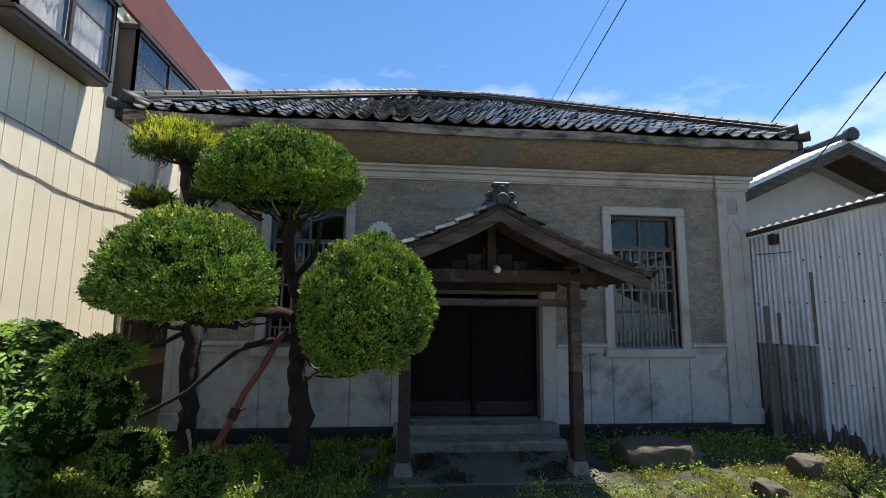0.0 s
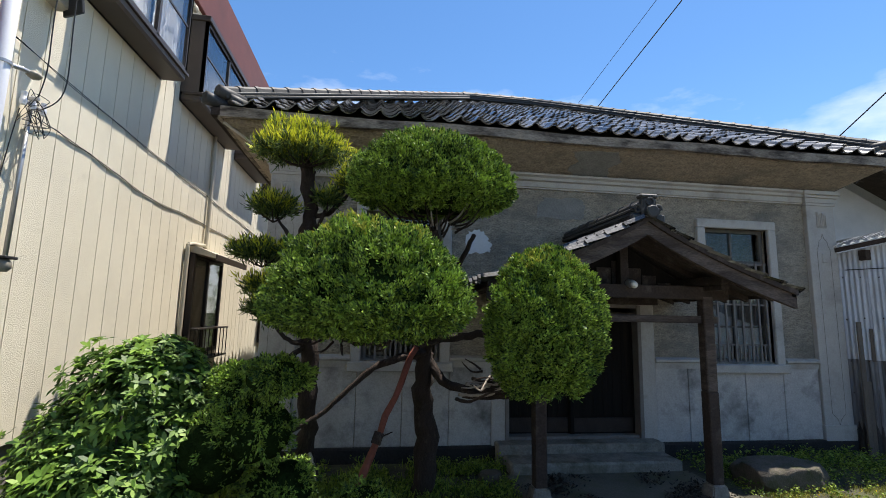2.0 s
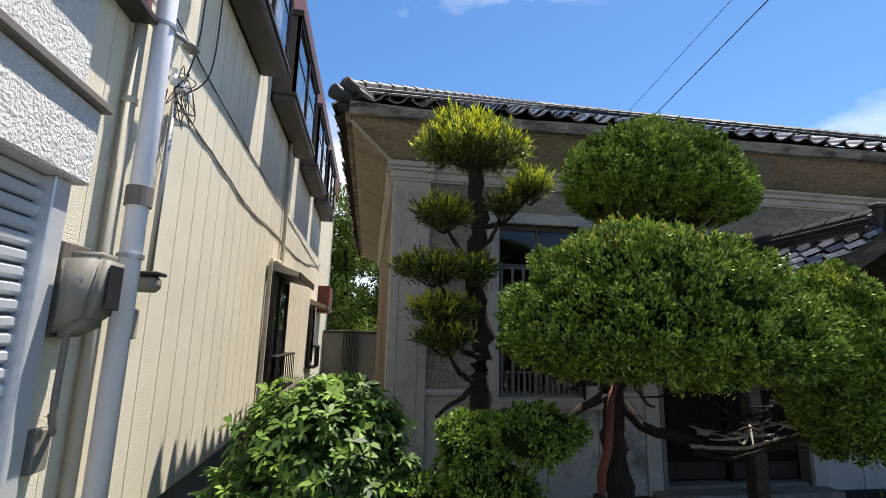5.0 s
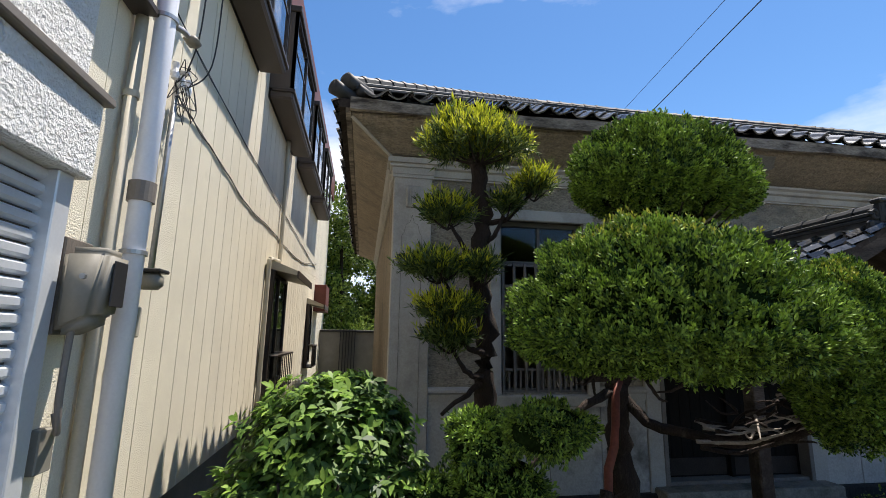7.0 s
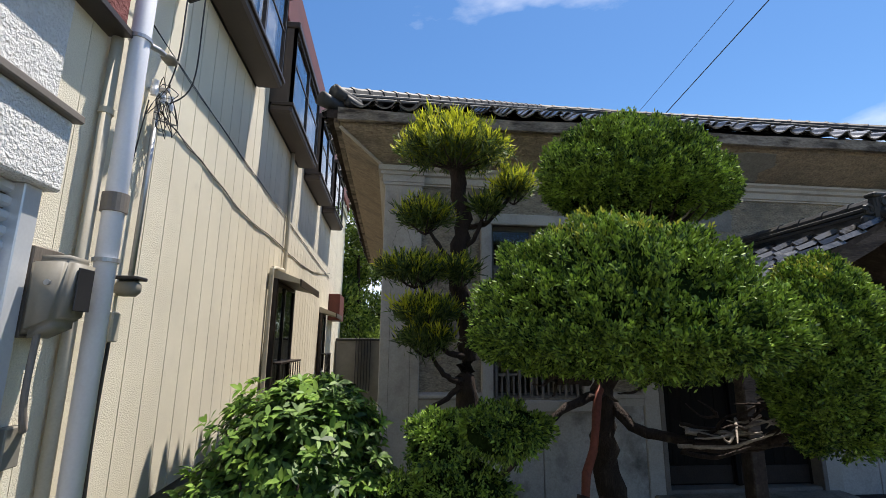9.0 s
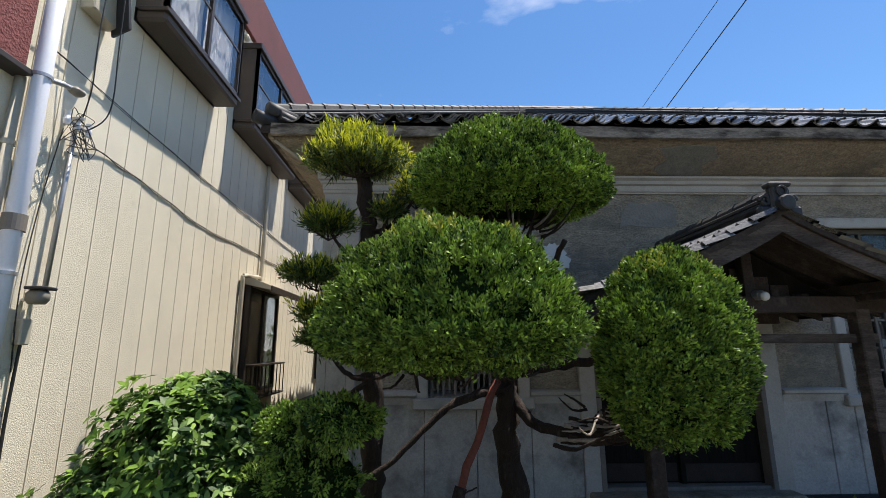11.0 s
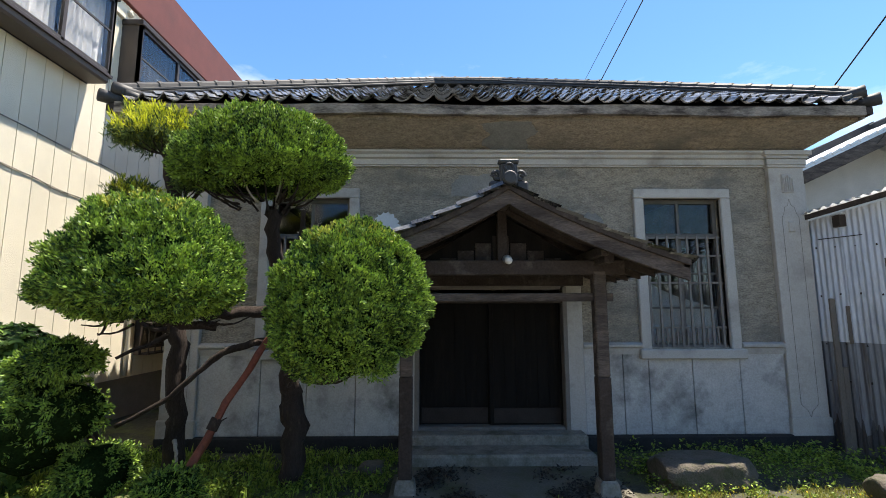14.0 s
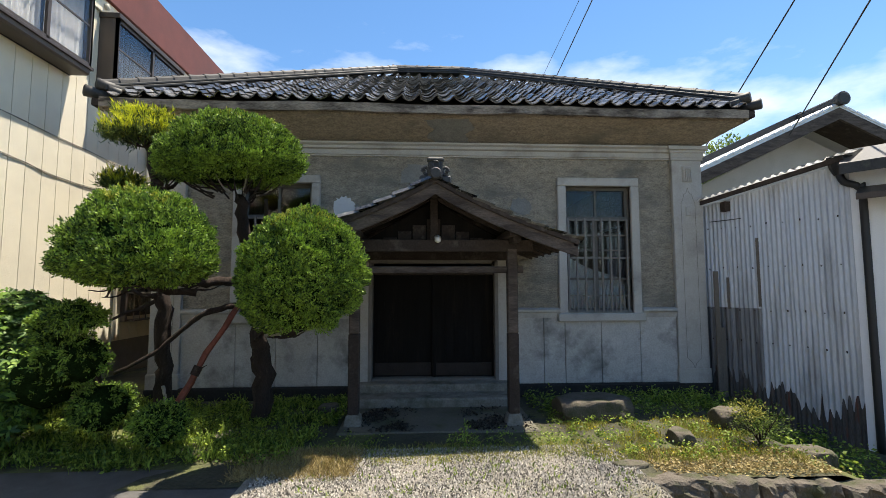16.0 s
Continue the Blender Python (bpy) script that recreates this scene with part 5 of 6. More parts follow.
part("barrel", tube(smooth_line([(q.x - 0.02, q.y + 0.1, 3.14), (q.x, q.y + 0.05, 3.0), (q.x + 0.1, q.y - 0.06, 2.9), (q.x + 0.12, q.y - 0.08, 2.6), (q.x + 0.12, q.y - 0.08, -0.7)], 4), 0.045, sides=12), "black", gp, "", True)
part("hopper", tube([(q.x - 0.02, q.y + 0.1, 3.1), (q.x - 0.02, q.y + 0.1, 3.2), (q.x - 0.02, q.y + 0.1, 3.32), (q.x - 0.02, q.y + 0.1, 3.34)], [0.05, 0.1, 0.13, 0.16], sides=12), "black", gp)

# gable house further back beside the shed
far_house = thing("tiled_gable_house", "far white gabled house with pale tiled roof", "house")
FX, FY, FZ = 13.0, 12.0, 6.72
part("wall", box(9.4, 17.0, 13.3, 18.0, -0.4, 4.6), "far_plaster", far_house)
part("gable", extrude_profile([(-3.6, 4.6), (3.6, 4.6), (0, 6.3)], (FX, 13.3, 0), (FX, 13.5, 0), (1, 0, 0)), "far_plaster", far_house)
for s in (-1, 1):
    for name, o, th, mat, y0, y1 in (("roof", 0.0, 0.09, "zinc_roof", FY, 18.2), ("bargeboard", -0.34, 0.34, "barge", FY - 0.02, FY + 0.06), ("eave_soffit", -0.1, 0.09, "wood", FY + 0.06, 13.3), ("verge_tile", 0.16, 0.22, "ridge", FY + 1.3, FY + 1.5)):
        bm = extrude_profile([(0, FZ + o), (s * 4.5, FZ - 2.07 + o), (s * 4.5, FZ - 2.07 + o + th), (0, FZ + o + th)], (FX, y0, 0), (FX, y1, 0), (1, 0, 0))
        part(name, bm, mat, far_house)
    for j in range(20):
        yy = FY + 0.1 + j * 0.3
        for k in range(18 if j < 4 else 1):
            n = 18 if j < 4 else 1
            a, b = k / n, (k + 1) / n
            part("tile", beam((FX + s * 4.5 * a, yy, FZ + 0.12 - 2.07 * a), (FX + s * 4.5 * b, yy, FZ + 0.09 - 2.07 * b), 0.24, 0.12, bevel=0.03), "zinc_roof", far_house)
part("ridge", beam((FX, FY - 0.1, FZ + 0.2), (FX, 18.0, FZ + 0.2), 0.3, 0.2, bevel=0.04), "ridge", far_house)
part("ridge_end", tube([(FX, FY - 0.2, FZ + 0.22), (FX, FY - 0.18, FZ + 0.22), (FX, FY, FZ + 0.22)], [0.14, 0.2, 0.18], sides=14), "ridge", far_house)


# ---- trees ----
def crown(parent, name, c, r, low, seed, n, leaf, mat, core, lump=0.1, rot=0.0, upward=0.4, width=0.45, clump=9, spread=0.03, depth=0.12, cut=None):
    """A clipped crown: a dark uneven core with sprays of small leaves over it."""
    rng = np.random.default_rng(seed)
    def under(q):
        """Height of a slanting underside, higher towards the open side of the crown."""
        return cut[0] + cut[1] * (q[0] - c[0]) + cut[2] * (q[1] - c[1])
    if core:
        bm = lumpy_ball(c, r, low, lump, rot, 0.86)
        if cut:
            for v in bm.verts:
                v.co.z = max(v.co.z, under(v.co) + 0.06)
                v.co.x -= 0.15 * (v.co.z - c[2])
        part("shade_core", bm, core, parent, "", True)
    p, nn = dome_points(rng, n, c, r, low, lump, rot)
    if cut:
        keep = p[:, 2] > under(p.T) + rng.normal(size=n) * 0.03
        p, nn = p[keep], nn[keep]
        p[:, 0] -= 0.15 * (p[:, 2] - c[2])
        n = len(p)
    ph = rng.uniform(-1, 1, size=n)
    p = p - nn * (rng.random((n, 1)) ** 2) * depth
    ax = nn + np.array([0, 0, upward]) + rng.normal(size=(n, 3)) * 0.25
    ax /= np.linalg.norm(ax, axis=1, keepdims=True)
    pos = np.repeat(p, clump, axis=0)
    a = np.repeat(ax, clump, axis=0)
    m = len(pos)
    t = rng.random((m, 1))
    pos = pos + a * (t - 0.5) * leaf * 1.8 + rng.normal(size=(m, 3)) * spread * (1.05 - t)
    al = a + rng.normal(size=(m, 3)) * 0.38
    s = leaf * rng.uniform(0.6, 1.25, m)
    ob = mesh_from_arrays(name, leaf_quads(pos, al, s, s * width, rng), 4, mat)
    ob.parent = parent
    ob.location = -Vector(parent.location)
    return ob


def clipped_dome(parent, name, c, r, up, down, lean, rot, seed, n, mat, core=True, lowest=-0.9, cut=None, tuft=0.066, needles=24, ragged_by=0.105, lift=0.65, cells=620):
    """A shorn juniper dome: upright tufts of fine needles, gathered in small cushions with dark gaps between them."""
    rng = np.random.default_rng(seed)
    ca, sa = math.cos(rot), math.sin(rot)
    turn = np.array([[ca, -sa, 0], [sa, ca, 0], [0, 0, 1]])

    def place(d, k=1.0):
        z = np.where(d[:, 2] > 0, d[:, 2] * up, d[:, 2] * down)
        wave = 1 + 0.03 * np.sin(d[:, 0] * 6 + seed) * np.sin(d[:, 1] * 7 + 2 * seed) + 0.02 * np.sin(d[:, 2] * 9 + d[:, 0] * 8)
        p = np.stack([d[:, 0] * r[0] * wave, d[:, 1] * r[1] * wave, z * wave], 1) * (k if np.isscalar(k) else k[:, None])
        p = p @ turn.T
        p[:, 0] += lean[0] * p[:, 2]
        p[:, 1] += lean[1] * p[:, 2]
        return p

    def ball(m):
        d = rng.normal(size=(m, 3))
        return d / np.linalg.norm(d, axis=1, keepdims=True)

    def kept(p):
        if cut is None:
            return np.ones(len(p), bool)
        return p[:, 2] > cut[0] + cut[1] * ((p[:, 0] - p[:, 1]) * 0.7 + cut[2])

    # solid dark core whose colour carries the shade between the tufts
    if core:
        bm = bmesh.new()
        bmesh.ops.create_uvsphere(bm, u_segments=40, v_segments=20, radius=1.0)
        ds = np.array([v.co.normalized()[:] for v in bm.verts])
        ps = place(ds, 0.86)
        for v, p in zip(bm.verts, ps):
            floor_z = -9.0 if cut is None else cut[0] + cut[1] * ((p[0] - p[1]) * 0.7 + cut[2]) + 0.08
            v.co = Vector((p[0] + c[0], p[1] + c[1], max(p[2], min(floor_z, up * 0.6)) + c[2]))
        part("shade_core", bm, "juniper_core", parent, "", True)
    d = ball(n)
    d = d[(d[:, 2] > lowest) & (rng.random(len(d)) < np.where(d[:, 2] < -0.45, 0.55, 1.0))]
    p = place(d)
    hub = place(ball(cells))
    near = np.full(len(p), 9.0)
    for a in range(0, len(hub), 40):
        near = np.minimum(near, np.linalg.norm(p[:, None, :] - hub[None, a:a + 40], axis=2).min(axis=1))
    k = 1 + ragged_by * (0.5 - near / 0.045).clip(-1.5, 0.5) - 0.05 * rng.random(len(p)) ** 3
    nn = np.stack([d[:, 0] / r[0], d[:, 1] / r[1], d[:, 2] / np.where(d[:, 2] > 0, up, down)], 1) @ turn.T
    nn /= np.linalg.norm(nn, axis=1, keepdims=True)
    p = place(d, k)
    sel = kept(p + nn * 0.01)
    p, nn = p[sel], nn[sel]
    ax = nn * 0.8 + np.array([0, 0, lift]) + rng.normal(size=p.shape) * 0.3
    ax /= np.linalg.norm(ax, axis=1, keepdims=True)
    m = len(p) * needles
    pos, a = np.repeat(p, needles, axis=0), np.repeat(ax, needles, axis=0)
    t = rng.random((m, 1))
    out = rng.normal(size=(m, 3))
    pos = pos + a * (t - 0.68) * tuft + out * 0.013 * (1.15 - t) + np.array(c)
    al = a * 1.0 + out * 0.4
    al /= np.linalg.norm(al, axis=1, keepdims=True)
    flat = np.cross(al, np.repeat(nn, needles, axis=0) + rng.normal(size=(m, 3)) * 0.45)
    flat /= np.linalg.norm(flat, axis=1, keepdims=True) + 1e-9
    size = (tuft * 0.46 * rng.uniform(0.6, 1.25, m))[:, None]
    quad = np.stack([pos, pos + al * size * 0.55 + flat * size * 0.2, pos + al * size, pos + al * size * 0.55 - flat * size * 0.2], 1)
    ob = mesh_from_arrays(name, quad.reshape(-1, 3), 4, mat)
    ob.parent = parent
    ob.location = -Vector(parent.location)
    return ob


def rosettes(parent, name, c, r, seed, n, leaf, mat, low=-0.8, per=7, droop=0.25, deep=0.25, width=0.36):
    """Broad leaves spread in whorls round the twig ends of a bushy shrub."""
    rng = np.random.default_rng(seed)
    p, nn = dome_points(rng, n, c, r, low, 0.22)
    p = p - nn * (rng.random((n, 1)) ** 2) * deep
    ax = nn + np.array([0, 0, 0.7]) + rng.normal(size=(n, 3)) * 0.3
    ax /= np.linalg.norm(ax, axis=1, keepdims=True)
    side = np.cross(ax, rng.normal(size=(n, 3)))
    side /= np.linalg.norm(side, axis=1, keepdims=True)
    oth = np.cross(ax, side)
    ang = (np.arange(per) * 2 * np.pi / per)[None, :] + rng.uniform(-0.35, 0.35, (n, per))
    al = side[:, None] * np.cos(ang)[..., None] + oth[:, None] * np.sin(ang)[..., None] + ax[:, None] * rng.uniform(0.1, 0.7, (n, per, 1)) - np.array([0, 0, droop])
    al = al.reshape(-1, 3)
    al /= np.linalg.norm(al, axis=1, keepdims=True)
    pos = np.repeat(p, per, axis=0) + rng.normal(size=(n * per, 3)) * 0.008
    up_ = np.repeat(ax, per, axis=0)
    sd_ = np.cross(al, up_)
    sd_ /= np.linalg.norm(sd_, axis=1, keepdims=True) + 1e-9
    nor = np.cross(sd_, al)
    size = (leaf * rng.uniform(0.6, 1.2, n * per))[:, None]
    v = np.empty((n * per, 6, 3))
    for q, (u, w, h) in enumerate(((0, 0, 0), (0.35, 0.5, 0.10), (0.7, 0.42, 0.08), (1.0, 0, -0.06), (0.7, -0.42, 0.08), (0.35, -0.5, 0.10))):
        v[:, q] = pos + al * size * u + sd_ * size * width * w + nor * size * h
    ob = mesh_from_arrays(name, v.reshape(-1, 3), 6, mat)
    ob.parent = parent
    ob.location = -Vector(parent.location)
    return ob


def limb(parent, pts, r0, r1, seed=1, name="branch", mat="bark"):
    line = smooth_line(pts, 6)
    rng = random.Random(seed)
    line = [p + Vector((rng.uniform(-1, 1), rng.uniform(-1, 1), rng.uniform(-1, 1))) * r1 * 0.5 for p in line]
    n = len(line)
    return part(name, tube(line, [r0 + (r1 - r0) * i / (n - 1) for i in range(n)], sides=9, rough=0.35, seed=seed), mat, parent, "", True)


jun = thing("cloud_pruned_juniper", "old juniper pruned into rounded dense green domes", "tree")
limb(jun, [(-1.13, 5.93, G - 0.1), (-1.1, 5.9, 0.6), (-1.18, 5.85, 1.2), (-1.1, 5.7, 1.7), (-1.2, 5.4, 2.2), (-1.15, 5.1, 2.7)], 0.13, 0.06, 2, "trunk")
limb(jun, [(-1.13, 5.78, 1.62), (-1.4, 5.6, 1.68), (-1.7, 5.1, 1.66), (-1.75, 4.4, 1.75)], 0.07, 0.04, 3)
limb(jun, [(-1.6, 5.1, 1.55), (-2.0, 4.9, 1.6), (-2.2, 4.6, 1.8)], 0.045, 0.02, 4)
limb(jun, [(-1.12, 5.88, 1.4), (-0.98, 5.75, 1.15), (-0.75, 5.5, 1.05), (-0.45, 4.9, 1.12), (-0.3, 4.5, 1.4)], 0.055, 0.03, 5)
limb(jun, [(-1.15, 5.75, 1.55), (-0.8, 5.4, 1.6), (-0.45, 4.9, 1.7)], 0.05, 0.03, 6)
limb(jun, [(-1.15, 5.75, 1.42), (-1.45, 5.55, 1.36), (-1.75, 5.45, 1.25), (-2.14, 5.4, 0.88), (-2.63, 5.35, 0.6)], 0.045, 0.018, 7, "branch", "bark")
limb(jun, [(-1.15, 5.5, 2.1), (-0.9, 5.2, 2.3), (-0.8, 4.9, 2.6)], 0.04, 0.02, 8)
rng = random.Random(12)
for k in range(26):
    a = Vector((-0.5 + rng.uniform(-0.3, 0.4), 4.7 + rng.uniform(-0.25, 0.3), 1.28 + rng.uniform(-0.1, 0.25)))
    b = a + Vector((rng.uniform(-0.3, 0.3), rng.uniform(-0.2, 0.2), rng.uniform(-0.14, 0.1)))
    limb(jun, [a, a.lerp(b, 0.5) + Vector((0, 0, rng.uniform(-0.05, 0.05))), b], 0.012, 0.004, k, "twig", "dead_wood" if k % 3 else "bark")
for k in range(16):
    a = Vector((-1.75 + rng.uniform(-0.5, 0.5), 4.35 + rng.uniform(-0.3, 0.3), 1.63 + rng.uniform(-0.05, 0.1)))
    b = a + Vector((rng.uniform(-0.3, 0.3), rng.uniform(-0.25, 0.25), rng.uniform(-0.1, 0.1)))
    limb(jun, [a, a.lerp(b, 0.5) + Vector((0, 0, -0.03)), b], 0.012, 0.004, k, "twig", "bark")
# centre, half widths across and along, height above and depth below the widest ring, lean, turn
domes = [((-1.79, 4.26, 1.87), (0.885, 0.63), 0.715, 0.27, (-0.04, 0.07), -0.69, None),
         ((-1.19, 4.91, 3.02), (0.79, 0.53), 0.565, 0.27, (0.0, 0.06), 0.14, None),
         ((-0.235, 4.44, 1.75), (0.64, 0.385), 0.65, 0.64, (0.04, 0.075), 0.557, (-0.67, -1.6, 0.15))]
for i, (c, r, up, down, lean, ro, cut) in enumerate(domes):
    clipped_dome(jun, "dome", c, r, up, down, lean, ro, 31 + i, 7000, "juniper", cut=cut)
    # dome tops only: yellow growth plus painted brightness of the lit top
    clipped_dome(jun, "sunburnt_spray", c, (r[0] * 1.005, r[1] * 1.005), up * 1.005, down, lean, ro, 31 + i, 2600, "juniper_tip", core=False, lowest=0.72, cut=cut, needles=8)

low = thing("low_juniper", "dark shaded juniper clumps near the ground", "shrub")
for i, (c, r, up, down) in enumerate((((-2.43, 4.38, 1.33), (0.26, 0.22), 0.14, 0.17), ((-2.76, 4.62, 1.24), (0.23, 0.22), 0.15, 0.28), ((-2.62, 4.68, 0.88), (0.34, 0.32), 0.26, 0.3),
                                      ((-2.98, 4.85, 0.70), (0.36, 0.34), 0.3, 0.4), ((-1.74, 4.72, 0.22), (0.33, 0.26), 0.19, 0.25), ((-2.45, 4.9, 0.36), (0.36, 0.3), 0.24, 0.3))):
    clipped_dome(low, "clump", c, r, up, down, (0, 0), 0.4 * i, 41 + i, 1000, "juniper", core=True, lowest=-1.0, needles=16, ragged_by=0.3, lift=-0.1, cells=90)
for k in range(14):
    a = Vector((-0.78 + rng.uniform(-0.15, 0.25), 5.35 + rng.uniform(-0.3, 0.1), 1.08 + rng.uniform(-0.06, 0.1)))
    e = Vector((-0.35 + rng.uniform(-0.3, 0.35), 4.75 + rng.uniform(-0.35, 0.3), 1.2 + rng.uniform(-0.1, 0.35)))
    limb(jun, [a, a.lerp(e, 0.4) + Vector((rng.uniform(-0.06, 0.06), 0, -0.05)), a.lerp(e, 0.7) + Vector((0, 0, rng.uniform(-0.07, 0.04))), e], 0.018, 0.006, 300 + k, "twig", "bark" if k % 4 else "dead_wood")
for k in range(34):
    c, r = domes[1][0], domes[1][1]
    a, q = rng.uniform(0, 6.28), rng.uniform(0.4, 0.78)
    e = Vector((c[0] + r[0] * q * math.cos(a), c[1] + r[1] * q * math.sin(a), c[2] + rng.uniform(-0.26, -0.08)))
    b = Vector((-1.15 + 0.45 * (e.x + 1.15), 5.1 + 0.45 * (e.y - 5.1), c[2] - rng.uniform(0.26, 0.42)))
    limb(jun, [b, b.lerp(e, 0.5) + Vector((0, 0, -0.04)), e], 0.012, 0.004, 200 + k, "twig", "bark" if k % 6 else "dead_wood")
limb(low, [(-2.65, 5.2, 0.4), (-2.68, 4.9, 0.85), (-2.62, 4.55, 1.2)], 0.028, 0.014, 10, "stem")
limb(low, [(-2.6, 5.3, G - 0.05), (-2.65, 5.2, 0.4), (-2.7, 5.1, 0.9)], 0.04, 0.02, 9, "stem")

podo = thing("cloud_pruned_podocarpus", "tall podocarpus with tiered pads of yellow-green new shoots", "tree")
limb(podo, [(-2.38, 5.95, G - 0.1), (-2.36, 5.95, 0.6), (-2.42, 5.92, 1.3), (-2.4, 5.9, 1.9), (-2.5, 5.8, 2.5), (-2.45, 5.75, 3.0), (-2.58, 5.7, 3.5)], 0.11, 0.065, 11, "trunk")
pads = [((-2.60, 5.75, 3.72), (0.33, 0.32, 0.11), 1), ((-2.55, 5.60, 3.52), (0.43, 0.36, 0.09), 1), ((-2.00, 5.65, 3.22), (0.15, 0.15, 0.13), 1), ((-2.82, 5.62, 2.90), (0.21, 0.18, 0.11), 0.5),
        ((-2.90, 5.62, 2.42), (0.27, 0.22, 0.09), 0.4), ((-2.27, 5.65, 3.04), (0.12, 0.12, 0.09), 0.1), ((-2.80, 5.60, 2.05), (0.23, 0.2, 0.09), 0.8), ((-2.52, 5.52, 2.40), (0.13, 0.13, 0.09), 0.2), ((-2.80, 5.58, 1.84), (0.2, 0.18, 0.06), 0.1)]
for i, (c, r, tip) in enumerate(pads):
    crown(podo, "pad", c, r, -0.25, 51 + i, int(1150 * r[0]), 0.085, "podo", None, lump=0.35, upward=0.9, width=0.13, clump=9, spread=0.024, depth=0.16)
    tuft = crown(podo, "shoot_tuft", (c[0], c[1], c[2] + 0.03), (r[0], r[1], r[2]), 0.12, 71 + i, int((80 + 800 * tip) * r[0]), 0.075, "podo_tip", None, lump=0.35, upward=1.3, width=0.15, clump=9, spread=0.016, depth=0.03)
    tagged(tuft, kind="stuff")
    z = max(1.2, c[2] - 0.35)
    limb(podo, [(-2.46, 5.8, z), ((c[0] - 2.46) / 2, (c[1] + 5.8) / 2, z + 0.06), (c[0], c[1], c[2] - 0.03)], 0.032, 0.012, 20 + i)
    twr = random.Random(80 + i)
    for k in range(int(26 * r[0])):
        a = k * 2.4
        e = (c[0] + r[0] * 0.85 * math.cos(a), c[1] + r[1] * 0.85 * math.sin(a), c[2] + twr.uniform(-0.03, 0.04))
        limb(podo, [(c[0], c[1], c[2] - 0.14), ((c[0] + e[0]) / 2, (c[1] + e[1]) / 2, c[2] - 0.09), e], 0.009, 0.004, k, "twig", "bark")
limb(podo, [(-2.38, 5.9, 1.5), (-2.55, 5.8, 1.38), (-2.85, 5.6, 1.22)], 0.035, 0.015, 29)
limb(podo, [(-2.34, 5.88, 0.35), (-2.28, 5.82, 0.22), (-2.26, 5.8, 0.1)], 0.022, 0.01, 30, "branch", "dead_wood")

shrub = thing("broad_leaved_shrub", "bushy evergreen shrub with glossy light green leaves", "shrub")
blobs = [((-3.72, 5.1, 0.98), (0.52, 0.52, 0.55)), ((-4.0, 4.95, 0.55), (0.46, 0.46, 0.5)), ((-3.42, 5.0, 0.62), (0.45, 0.45, 0.5)), ((-3.75, 4.75, 0.35), (0.6, 0.5, 0.45)), ((-3.6, 5.25, 1.18), (0.38, 0.38, 0.36))]
for i, (c, r) in enumerate(blobs):
    rosettes(shrub, "foliage", c, r, 91 + i, 900, 0.09, "bush", -0.9, deep=0.28)
    rosettes(shrub, "young_leaves", c, (r[0] * 1.03, r[1] * 1.03, r[2] * 1.03), 101 + i, 120, 0.085, "bush_tip", -0.1, deep=0.04, droop=0.05)
for k in range(9):
    a = k * 0.7
    limb(shrub, [(-3.75, 4.95, G - 0.05), (-3.75 + 0.2 * math.cos(a), 4.95 + 0.2 * math.sin(a), 0.4), (-3.7 + 0.5 * math.cos(a), 5.0 + 0.4 * math.sin(a), 1.0)], 0.018, 0.008, k, "stem")

prop = thing("prop_pole", "leaning red-brown wooden prop pole bound with cord", "pole")
limb(prop, [(-1.95, 4.95, G - 0.05), (-1.62, 5.25, 0.68), (-1.27, 5.62, 1.48)], 0.038, 0.032, 40, "pole", "prop")
part("cord", tube([(-1.655, 5.22, 0.60), (-1.62, 5.25, 0.70)], 0.05, sides=10), "bark", prop)
limb(prop, [(-1.62, 5.2, 0.66), (-1.5, 5.18, 0.72)], 0.008, 0.005, 41, "twig", "bark")

# trees far behind
def far_tree(at, h, r, seed, label):
    t = thing("tree", label, "tree", at=(0, 0, 0))
    x, y = at
    limb(t, [(x, y, -0.4), (x + 0.1, y, h * 0.4), (x, y, h * 0.75)], 0.16, 0.05, seed, "trunk")
    rng = random.Random(seed)
    for k in range(14):
        a, z = rng.uniform(0, 6.28), h * (0.12 + 0.8 * k / 13)
        c = (x + r * 0.6 * math.cos(a), y + r * 0.6 * math.sin(a), z)
        limb(t, [(x, y, z - 0.5), c], 0.04, 0.015, seed + k, "limb")
        crown(t, "crown", c, (r * 0.55, r * 0.55, h * 0.13), -0.9, seed * 10 + k, 330, 0.16, "far_leaf", None, lump=0.25, width=0.5, clump=7, spread=0.14, depth=0.5)


far_tree((-4.6, 22.0), 7.5, 2.0, 61, "leafy tree at the end of the passage")
far_tree((-2.9, 24.0), 6.0, 1.8, 62, "leafy tree at the end of the passage")
far_tree((15.6, 22.5), 8.4, 2.2, 63, "leafy tree behind the house eave")
wb = thing("garden_wall", "pale garden wall and gate at the passage end", "wall", "structure")
part("wall", box(-5.0, -2.9, 18.6, 18.8, -0.2, 1.9, bevel=0.01), "siding_base", wb)
part("cap", box(-5.0, -2.9, 18.55, 18.85, 1.9, 1.98, bevel=0.01), "ridge", wb)
for k in range(6):
    part("gate_bar", box(-4.3 + k * 0.1, -4.27 + k * 0.1, 18.5, 18.54, 0.2, 2.0), "black", wb)

